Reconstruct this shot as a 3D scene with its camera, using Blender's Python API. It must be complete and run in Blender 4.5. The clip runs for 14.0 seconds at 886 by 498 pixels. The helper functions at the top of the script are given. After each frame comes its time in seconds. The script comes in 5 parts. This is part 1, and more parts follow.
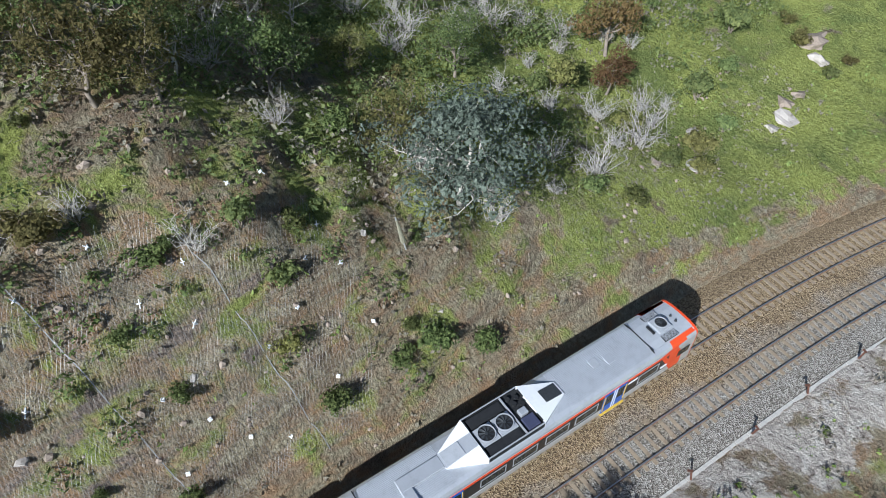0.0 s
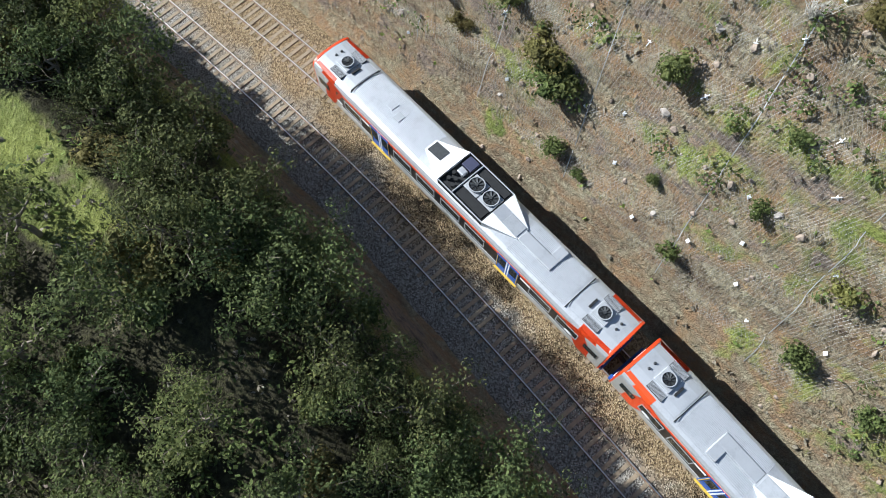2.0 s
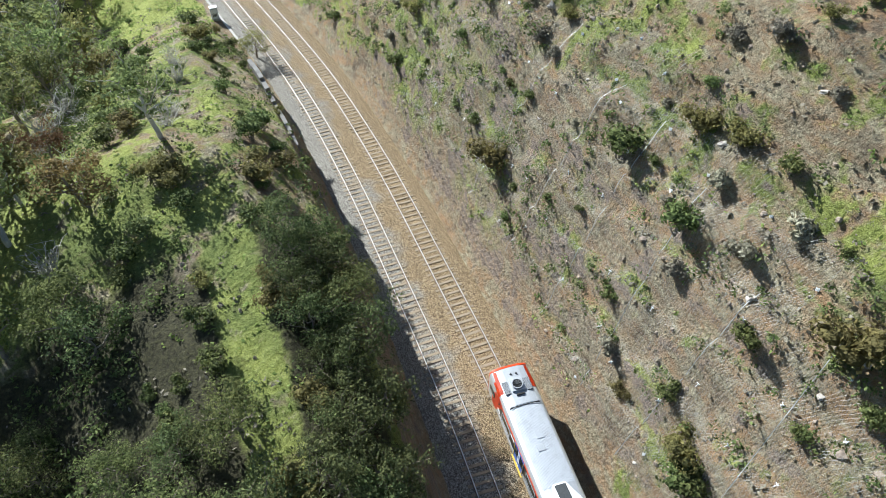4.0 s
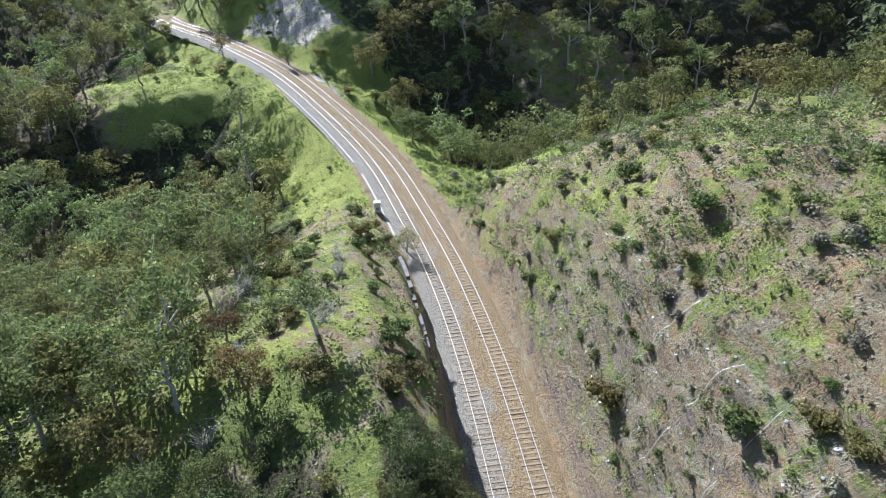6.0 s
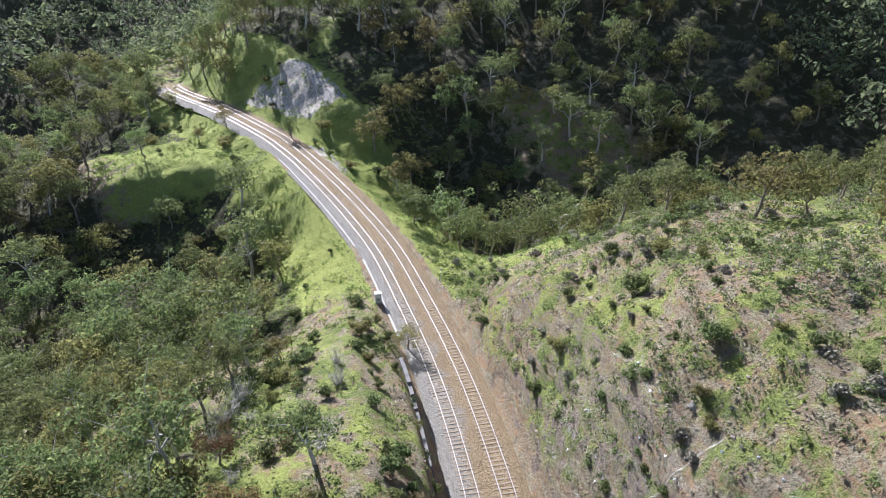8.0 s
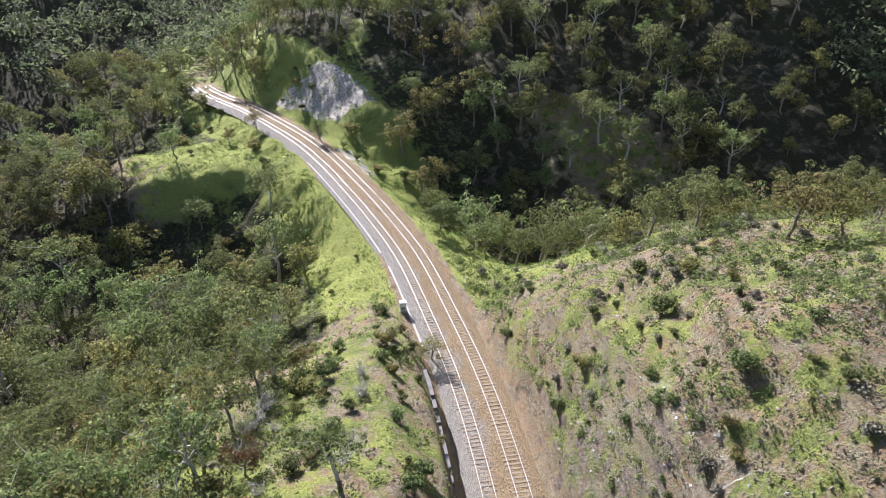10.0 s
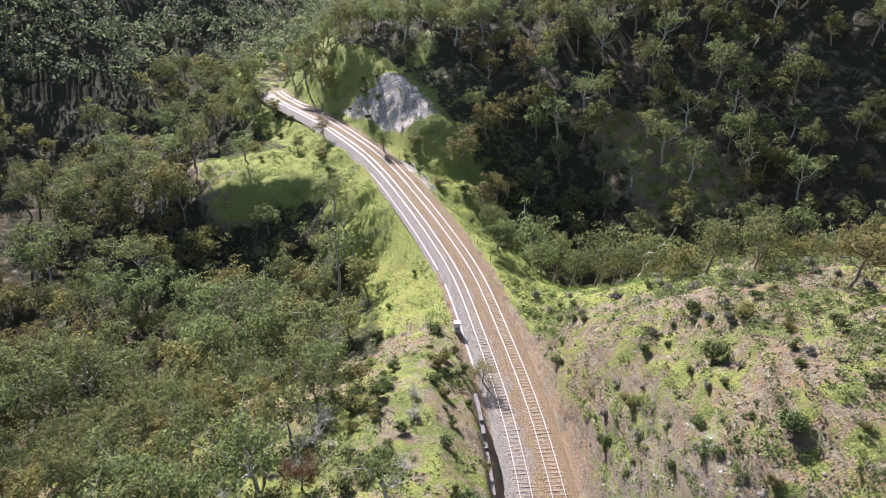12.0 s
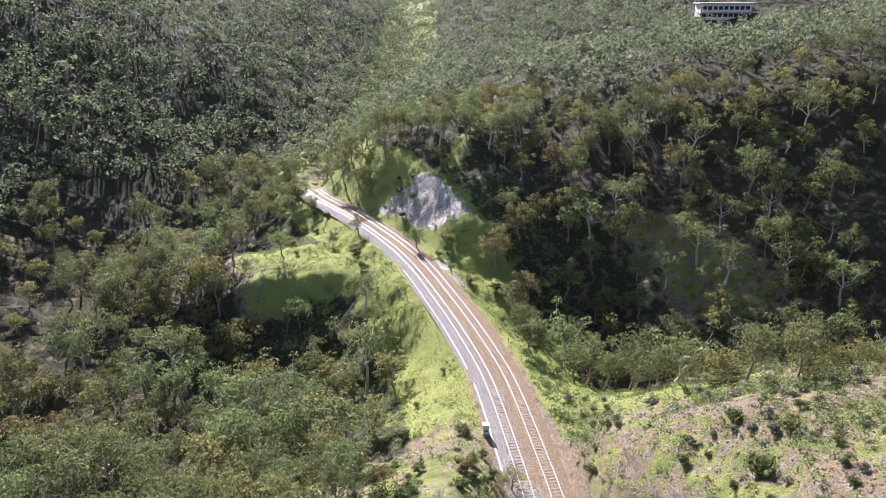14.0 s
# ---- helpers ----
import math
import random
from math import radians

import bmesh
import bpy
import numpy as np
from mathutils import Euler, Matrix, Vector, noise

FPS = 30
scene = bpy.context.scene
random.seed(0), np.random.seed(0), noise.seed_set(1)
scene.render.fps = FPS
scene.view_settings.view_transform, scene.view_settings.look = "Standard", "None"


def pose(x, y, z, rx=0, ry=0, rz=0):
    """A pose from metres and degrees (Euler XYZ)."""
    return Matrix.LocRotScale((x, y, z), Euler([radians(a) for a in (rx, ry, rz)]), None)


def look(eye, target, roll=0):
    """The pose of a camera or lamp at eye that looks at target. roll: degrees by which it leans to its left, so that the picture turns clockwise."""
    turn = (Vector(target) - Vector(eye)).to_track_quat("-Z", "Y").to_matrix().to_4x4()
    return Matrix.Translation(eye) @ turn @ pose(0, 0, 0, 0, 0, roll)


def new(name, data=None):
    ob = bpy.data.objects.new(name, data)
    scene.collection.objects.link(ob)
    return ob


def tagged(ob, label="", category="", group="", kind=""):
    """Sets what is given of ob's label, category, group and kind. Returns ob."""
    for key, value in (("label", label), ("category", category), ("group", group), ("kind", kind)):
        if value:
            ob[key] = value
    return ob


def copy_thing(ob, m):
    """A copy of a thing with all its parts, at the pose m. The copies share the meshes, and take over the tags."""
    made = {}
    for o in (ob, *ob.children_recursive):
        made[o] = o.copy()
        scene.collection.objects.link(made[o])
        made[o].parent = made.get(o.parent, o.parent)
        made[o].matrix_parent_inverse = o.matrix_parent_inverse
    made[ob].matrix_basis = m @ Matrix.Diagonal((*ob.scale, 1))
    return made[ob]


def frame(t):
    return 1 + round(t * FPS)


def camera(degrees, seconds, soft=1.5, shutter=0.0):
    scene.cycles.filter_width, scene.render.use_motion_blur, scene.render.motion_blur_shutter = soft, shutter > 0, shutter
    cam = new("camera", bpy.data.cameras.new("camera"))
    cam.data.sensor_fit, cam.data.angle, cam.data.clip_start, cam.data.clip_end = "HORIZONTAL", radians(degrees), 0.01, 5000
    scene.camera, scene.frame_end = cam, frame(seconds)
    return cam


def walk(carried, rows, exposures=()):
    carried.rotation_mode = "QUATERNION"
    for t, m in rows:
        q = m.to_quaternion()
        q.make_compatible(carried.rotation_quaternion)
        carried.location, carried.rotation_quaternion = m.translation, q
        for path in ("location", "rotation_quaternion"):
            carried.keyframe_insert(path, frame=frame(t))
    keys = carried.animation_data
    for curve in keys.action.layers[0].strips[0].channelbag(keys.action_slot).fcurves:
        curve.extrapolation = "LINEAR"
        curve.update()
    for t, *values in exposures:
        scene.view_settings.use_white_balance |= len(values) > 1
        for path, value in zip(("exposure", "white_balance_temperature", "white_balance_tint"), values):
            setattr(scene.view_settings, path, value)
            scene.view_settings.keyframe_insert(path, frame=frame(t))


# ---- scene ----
import itertools

cam = camera(68.4, 14.0, 0.8)
PATH = [  # seconds, eye, target, roll
    (0, (-1.26, 1.13, 34.86), (23.42, -23.02, -1.30), -0.68),
    (0.5, (-0.92, 0.97, 34.63), (25.63, -11.46, -5.87), -0.10),
    (1, (-0.64, 1.25, 34.44), (21.63, 0.12, -10.31), 0.39),
    (1.5, (-0.71, 1.44, 34.91), (16.04, 4.62, -12.09), 0.21),
    (2, (-1.31, 1.70, 37.05), (12.94, 13.63, -9.37), -0.00),
    (2.5, (-1.02, 1.78, 39.41), (15.54, 17.42, -5.10), -0.09),
    (3, (-1.04, 1.71, 41.66), (16.22, 21.89, -0.71), -0.18),
    (3.5, (-1.10, 1.69, 43.83), (14.08, 27.62, 3.86), -0.09),
    (3.7, (-1.14, 1.64, 44.60), (13.85, 29.81, 6.10), 0.10),
    (5.8, (-1.47, 1.95, 53.37), (6.54, 42.25, 24.88), -0.14),
    (6, (-1.58, 2.06, 54.25), (6.57, 42.98, 26.70), -0.05),
    (6.5, (-1.43, 2.78, 56.18), (6.93, 45.35, 31.31), -0.02),
    (7, (-1.32, 4.18, 58.19), (7.08, 46.80, 33.43), 0.07),
    (7.5, (-1.12, 5.73, 58.93), (7.33, 48.38, 34.24), 0.13),
    (8, (-0.86, 7.57, 59.98), (7.64, 50.20, 35.28), 0.26),
    (8.5, (-0.71, 8.67, 60.48), (7.79, 51.37, 35.89), 0.18),
    (11, (-0.89, 8.71, 65.10), (4.57, 51.56, 39.92), 0.17),
    (11.5, (-0.84, 8.60, 66.92), (4.49, 51.46, 41.74), 0.11),
    (12, (-0.87, 8.55, 67.07), (1.39, 51.68, 41.86), -0.07),
    (12.5, (-0.98, 8.66, 66.94), (-0.94, 51.98, 41.97), -0.22),
    (13, (-0.73, 8.81, 66.79), (-0.88, 54.02, 45.45), -0.31),
    (13.5, (-0.85, 8.90, 66.78), (-0.94, 55.31, 48.18), -0.18),
    (14, (-0.67, 8.74, 66.92), (-0.74, 55.20, 48.43), -0.16),
]
walk(cam, [(t, look(eye, aim, roll)) for t, eye, aim, roll in PATH], [(0, 0.45, 5700, 8), (1, 0.62, 5950, 8), (3.5, 1.02, 5950, 4), (6.5, 1.08, 5600, 12), (8.5, 1.12, 5800, 17), (11, 1.17, 6100, 21), (12.5, 1.22, 6100, 25), (14, 1.36, 5950, 28)])

# ---- world and sun ----
SUN_AZ, SUN_EL = radians(-18), radians(33)
world = bpy.data.worlds.new("sky")
scene.world = world
world.use_nodes = True
wn = world.node_tree.nodes
sky = wn.new("ShaderNodeTexSky")
sky.sky_type, sky.sun_disc = "NISHITA", False
sky.sun_elevation, sky.sun_rotation = SUN_EL, SUN_AZ
wn["Background"].inputs["Strength"].default_value = 0.058
world.node_tree.links.new(sky.outputs["Color"], wn["Background"].inputs["Color"])
sun_data = bpy.data.lights.new("sun", "SUN")
sun_data.energy, sun_data.angle, sun_data.color = 5.0, radians(0.53), (1.0, 0.97, 0.925)
sun = new("sun", sun_data)
to_sun = Vector((math.sin(SUN_AZ) * math.cos(SUN_EL), math.cos(SUN_AZ) * math.cos(SUN_EL), math.sin(SUN_EL)))
sun.matrix_world = look(to_sun * 300, (0, 0, 0))

# ---- materials ----
def material(name, rough=0.8, metal=0.0, spec=0.5):
    m = bpy.data.materials.new(name)
    m.use_nodes = True
    b = m.node_tree.nodes["Principled BSDF"]
    b.inputs["Roughness"].default_value = rough
    b.inputs["Metallic"].default_value = metal
    b.inputs["Specular IOR Level"].default_value = spec
    return m, m.node_tree.nodes, m.node_tree.links, b


def coords(nodes, links, scale=(1, 1, 1), kind="Object"):
    tc = nodes.new("ShaderNodeTexCoord")
    mp = nodes.new("ShaderNodeMapping")
    mp.inputs["Scale"].default_value = scale
    links.new(tc.outputs[kind], mp.inputs["Vector"])
    return mp.outputs["Vector"]


def noise_tex(nodes, links, vec, scale, detail=5.0, rough=0.6, dist=0.0):
    n = nodes.new("ShaderNodeTexNoise")
    n.inputs["Scale"].default_value, n.inputs["Detail"].default_value = scale, detail
    n.inputs["Roughness"].default_value, n.inputs["Distortion"].default_value = rough, dist
    links.new(vec, n.inputs["Vector"])
    return n.outputs["Fac"]


def ramp(nodes, links, fac, stops):
    r = nodes.new("ShaderNodeValToRGB")
    el = r.color_ramp.elements
    while len(el) < len(stops):
        el.new(0.5)
    for e, (p, c) in zip(el, stops):
        e.position, e.color = p, (*c, 1)
    links.new(fac, r.inputs["Fac"])
    return r.outputs["Color"]


def mix(nodes, links, fac, a, b, mode="MIX"):
    n = nodes.new("ShaderNodeMix")
    n.data_type, n.blend_type = "RGBA", mode
    for sock, v in ((n.inputs["Factor"], fac), (n.inputs["A"], a), (n.inputs["B"], b)):
        if isinstance(v, (int, float)):
            sock.default_value = v
        elif isinstance(v, tuple):
            sock.default_value = (*v, 1)
        else:
            links.new(v, sock)
    return n.outputs["Result"]


def maths(nodes, links, op, a, b=0.0, clamp=False):
    n = nodes.new("ShaderNodeMath")
    n.operation, n.use_clamp = op, clamp
    for sock, v in zip(n.inputs, (a, b)):
        if isinstance(v, (int, float)):
            sock.default_value = v
        else:
            links.new(v, sock)
    return n.outputs[0]


def bump(nodes, links, bsdf, height, strength, dist):
    n = nodes.new("ShaderNodeBump")
    n.inputs["Strength"].default_value, n.inputs["Distance"].default_value = strength, dist
    links.new(height, n.inputs["Height"])
    links.new(n.outputs["Normal"], bsdf.inputs["Normal"])


def plain(name, colour, rough=0.6, metal=0.0, wear=0.12, scale=3.0, grain=0.0, spec=0.5):
    """Paint, metal, plastic: a base colour with stains and fine grain."""
    m, n, l, b = material(name, rough, metal, spec)
    v = coords(n, l)
    a = noise_tex(n, l, v, scale, 6, 0.65)
    c = noise_tex(n, l, v, scale * 9, 4, 0.6)
    dark = tuple(max(0.0, k * (1 - 2.2 * wear)) for k in colour)
    light = tuple(min(1.0, k * (1 + 0.8 * wear)) for k in colour)
    f = maths(n, l, "ADD", maths(n, l, "MULTIPLY", a, 0.7), maths(n, l, "MULTIPLY", c, 0.3))
    l.new(ramp(n, l, f, [(0.3, dark), (0.5, colour), (0.72, light)]), b.inputs["Base Color"])
    if grain:
        bump(n, l, b, c, grain, 0.02)
    return m


def leaf_material(name, dark, mid, light, translucent=0.2, fine=5.0):
    """Foliage: colour by leaf clump, by plant and by fine leaf speckle, with leafy relief."""
    m, n, l, b = material(name, 0.7, 0, 0.15)
    g = n.new("ShaderNodeNewGeometry")
    o = n.new("ShaderNodeObjectInfo")
    v = coords(n, l)
    big = noise_tex(n, l, v, 0.45, 3, 0.6)
    speck = noise_tex(n, l, v, fine, 3, 0.75)
    f = maths(n, l, "ADD", maths(n, l, "MULTIPLY", g.outputs["Random Per Island"], 0.42), maths(n, l, "MULTIPLY", big, 0.3))
    f = maths(n, l, "ADD", f, maths(n, l, "MULTIPLY", maths(n, l, "SUBTRACT", speck, 0.28), 0.6))
    base = ramp(n, l, f, [(0.14, dark), (0.48, mid), (0.85, light)])
    hsv = n.new("ShaderNodeHueSaturation")
    l.new(base, hsv.inputs["Color"])
    l.new(maths(n, l, "ADD", 0.478, maths(n, l, "MULTIPLY", o.outputs["Random"], 0.044)), hsv.inputs["Hue"])
    l.new(maths(n, l, "ADD", 0.8, maths(n, l, "MULTIPLY", o.outputs["Random"], 0.5)), hsv.inputs["Value"])
    l.new(hsv.outputs["Color"], b.inputs["Base Color"])
    bump(n, l, b, speck, 1.0, 1.6 / fine)
    t = n.new("ShaderNodeBsdfTranslucent")
    l.new(hsv.outputs["Color"], t.inputs["Color"])
    ms = n.new("ShaderNodeMixShader")
    ms.inputs["Fac"].default_value = translucent
    l.new(b.outputs["BSDF"], ms.inputs[1])
    l.new(t.outputs["BSDF"], ms.inputs[2])
    l.new(ms.outputs["Shader"], n["Material Output"].inputs["Surface"])
    return m


LEAF_GUM = leaf_material("gum leaves", (0.06, 0.085, 0.036), (0.185, 0.228, 0.085), (0.40, 0.435, 0.165), 0.42)
LEAF_OLIVE = leaf_material("olive brown leaves", (0.08, 0.08, 0.034), (0.23, 0.212, 0.08), (0.43, 0.395, 0.15), 0.42)
LEAF_RUST = leaf_material("rust brown leaves", (0.10, 0.07, 0.03), (0.24, 0.165, 0.07), (0.36, 0.25, 0.115), 0.3)
LEAF_FAR = leaf_material("far gum leaves", (0.07, 0.10, 0.065), (0.19, 0.23, 0.12), (0.38, 0.41, 0.19), 0.34, 2.2)
LEAF_BLUE = leaf_material("blue grey leaves", (0.06, 0.08, 0.06), (0.165, 0.205, 0.16), (0.32, 0.37, 0.30), 0.22, 7.0)
LEAF_SHRUB = leaf_material("shrub leaves", (0.04, 0.055, 0.02), (0.13, 0.16, 0.055), (0.25, 0.28, 0.095), 0.25, 8.0)
LEAF_BANK = leaf_material("dark wattle leaves", (0.035, 0.048, 0.022), (0.12, 0.15, 0.058), (0.28, 0.31, 0.115), 0.24, 7.0)
LEAF_DRY = leaf_material("dry scrub twigs", (0.13, 0.118, 0.085), (0.30, 0.275, 0.205), (0.48, 0.45, 0.345), 0.15, 8.0)
GRASS = leaf_material("grass blades", (0.10, 0.13, 0.035), (0.24, 0.29, 0.08), (0.40, 0.45, 0.14), 0.3, 6.0)
BARK = plain("gum bark", (0.24, 0.20, 0.16), 0.85, wear=0.3, scale=2.0, grain=0.5)
BARK_PALE = plain("bleached dead wood", (0.50, 0.47, 0.42), 0.85, wear=0.2, scale=3.0, grain=0.4)

# ---- the lie of the land ----
LINE_Y = (-160, -80, -40, -20, 0, 20, 40, 57, 75, 95, 115, 130, 150, 165, 178, 192, 206, 235, 275, 340, 450)
LINE_X = (-58, -13.5, 2.5, 7.3, 11.2, 14.2, 15.6, 16.25, 15.9, 13.9, 10.9, 7.0, 0.7, -4.6, -10.2, -17.8, -26.3, -46, -52, -36, -30)


def spline(xs, ys):
    """A smooth curve through the given places (Hermite, slopes from the neighbours)."""
    xs, ys = np.array(xs, float), np.array(ys, float)
    m = np.gradient(ys, xs)

    def at(x):
        x = np.clip(x, xs[0], xs[-1])
        k = np.clip(np.searchsorted(xs, x) - 1, 0, len(xs) - 2)
        h = xs[k + 1] - xs[k]
        t = (x - xs[k]) / h
        return (ys[k] * (1 + 2 * t) * (1 - t) ** 2 + m[k] * h * t * (1 - t) ** 2
                + ys[k + 1] * t * t * (3 - 2 * t) + m[k + 1] * h * t * t * (t - 1))
    return at


near_line = spline(LINE_Y, LINE_X)                      # middle of the train's track
SPACING = 4.05


def mid_line(y):
    return near_line(y) - SPACING / 2


OFFS = np.array((5.2, 7.6, 13, 22, 42, 85, 170, 420), float)
ST_NEAR = np.array((-90, -46, -24, -6, 25, 50, 75, 98), float)
ST_FAR = np.array((110, 122, 136, 150, 159, 168, 184, 200, 222, 270, 380, 650), float)
EAST_NEAR = ((-.5, 0, 1, 2, 6, 20, 40, 60), (-.5, 0.3, 1, 2, 5, 14, 35, 60), (-.4, 1.8, 5, 8, 13, 20, 38, 60), (-.4, 3, 11.5, 18, 23, 28, 42, 60),
             (-.3, 4.5, 16, 26, 30, 34, 40, 55), (-.3, 6, 19, 27, 30, 31, 27, 42), (-.3, 4, 13, 19, 23, 24, 18, 30), (-.4, 0.5, 3, 6, 11, 9, 2, 20))
EAST_FAR = ((-.5, -.5, -1, -4, -3, 2, 5, 20), (-.6, -.8, -2.2, -8, -14, -13, -4, 25), (-.6, -1.5, -7, -14, -19, -15, -6, 30), (-.6, -2, -7, -13, -18, -10, 0, 36),
            (-.5, -1.5, -5, -9, -15, -6, 5, 41), (-.5, -1, -3, -6, -11, -1, 10, 46), (-.5, -.5, 1, 7, 3, 6, 19, 54), (-.5, .3, 4, 12, 13, 13, 28, 61),
            (-.5, 1, 6, 16, 22, 22, 42, 70), (-3, -2, 2, 8, 20, 29, 44, 70), (5, 6, 10, 16, 24, 34, 44, 74), (48, 49, 52, 56, 64, 72, 80, 96))
WEST_NEAR = ((-.3, -.5, -1, -2, -6, -12, -10, 20), (-.3, -.5, -1, -2, -6, -12, -10, 20), (-.3, -.2, -.4, -1, -5, -12, -10, 20), (-.2, 3.4, 5.5, 3.4, -3, -12, -12, 20),
             (-.2, 7.2, 10.3, 7.5, -2, -13, -15, 20), (-.2, 8, 11.5, 11.5, 6, -10, -18, 20), (-.3, 4, 7, 5, 1, -14, -20, 20), (-.4, 0, -1, -5, -11, -20, -22, 25))
WEST_FAR = ((-.5, -1.2, -4, -9, -15, -24, -22, 30), (-.5, -2, -7, -12, -18, -25, -18, 36), (-.5, -2.5, -9, -15, -20, -25, -13, 42), (-.5, -1.8, -6, -12, -19, -24, -8, 48),
            (-.5, -1, -3, -10, -17, -24, -5, 52), (-.5, -.8, -1.6, -3, -4.8, -22, -1, 56), (-.5, -.8, -1.6, -2.6, -4.6, -19, 4, 62), (-.5, -1, -3, -6, -11, -16, 14, 70),
            (-.5, -2, -4, -7, -10, -7, 26, 80), (-3, -3, -3, -2, 0, 15, 46, 96), (5, 6, 8, 10, 17, 38, 72, 112), (48, 50, 52, 57, 68, 82, 104, 135))
STATIONS = np.r_[ST_NEAR, ST_FAR]
EAST = np.array(EAST_NEAR + EAST_FAR, float)
WEST = np.array(WEST_NEAR + WEST_FAR, float)


def fade(t):
    t = np.clip(t, 0, 1)
    return t * t * (3 - 2 * t)


def profile(table, y, d):
    k = np.clip(np.searchsorted(STATIONS, y) - 1, 0, len(STATIONS) - 2)
    ty = np.clip((y - STATIONS[k]) / (STATIONS[k + 1] - STATIONS[k]), 0, 1)
    ty = 0.5 * ty + 0.5 * fade(ty)
    j = np.clip(np.searchsorted(OFFS, d) - 1, 0, len(OFFS) - 2)
    td = np.clip((d - OFFS[j]) / (OFFS[j + 1] - OFFS[j]), 0, 1)
    near = table[k, j] * (1 - ty) + table[k + 1, j] * ty
    far = table[k, j + 1] * (1 - ty) + table[k + 1, j + 1] * ty
    return near * (1 - td) + far * td


def ripples(x, y):
    """Sums of slanted waves: knobs, gullies and ledges, about -1 to 1."""
    out, rng = np.zeros_like(x), np.random.RandomState(7)
    for n in range(22):
        a, w = rng.uniform(0, 2 * np.pi), 2 * np.pi / (34 * 0.86 ** n)
        out += 0.9 ** n * np.sin(w * (x * np.cos(a) + y * np.sin(a)) + rng.uniform(0, 7) + 1.3 * np.sin(0.43 * w * (y * np.cos(a) - x * np.sin(a))))
    return out / 3.2


def land(x, y):
    x, y = np.asarray(x, float), np.asarray(y, float)
    d = x - mid_line(y)
    z = np.where(d > 0, profile(EAST, y, np.abs(d)), profile(WEST, y, np.abs(d)))
    rough = fade((np.abs(d) - 5.0) / 6.0)
    far = fade((np.abs(d) - 60) / 120)
    z = z + rough * (0.55 + 0.45 * fade((y - 95) / 20) + 2.2 * far) * ripples(x * (1 - 0.6 * far), y * (1 - 0.6 * far))
    # rock ledges that run across the cut slope
    steep = fade((np.abs(d) - 5.5) / 2) * fade((24 - np.abs(d)) / 6) * fade((95 - y) / 15) * fade((y + 35) / 15) * (d > 0)
    z = z + steep * 0.5 * np.sin(1.9 * z + 0.35 * y + 1.5 * ripples(x * 2, y * 2))
    # gullies that run down from the embankment
    for ax, ay, bx, by, deep, wide in ((-2, 137, -44, 126, 3.2, 4.0), (-16, 148, -52, 146, 3.0, 3.5), (22, 112, 40, 140, 2.5, 4.0)):
        vx, vy = bx - ax, by - ay
        q = ((x - ax) * vx + (y - ay) * vy) / (vx * vx + vy * vy)
        off = np.abs((x - ax) * vy - (y - ay) * vx) / math.hypot(vx, vy)
        z = z - deep * np.exp(-(off / wide) ** 2) * fade(q * 3) * fade((1.3 - q) * 3)
    flat = (y < 240) * fade((5.3 - np.abs(d)) / 0.9)
    return z * (1 - flat) + (-0.62) * flat * (np.abs(d) < 6.5) + z * flat * (np.abs(d) >= 6.5)


def height(x, y):
    return float(land(np.array([x]), np.array([y]))[0])


def mesh_from(name, verts, faces, mat, smooth=False):
    me = bpy.data.meshes.new(name)
    me.from_pydata(verts, [], faces)
    me.materials.append(mat)
    if smooth:
        me.shade_smooth()
    me.update()
    return me


def axis(knots):
    out = [knots[0][0]]
    for (a, step), (b, _) in zip(knots, knots[1:]):
        n = max(1, round((b - a) / step))
        out += [a + (b - a) * (i + 1) / n for i in range(n)]
    return np.array(out)


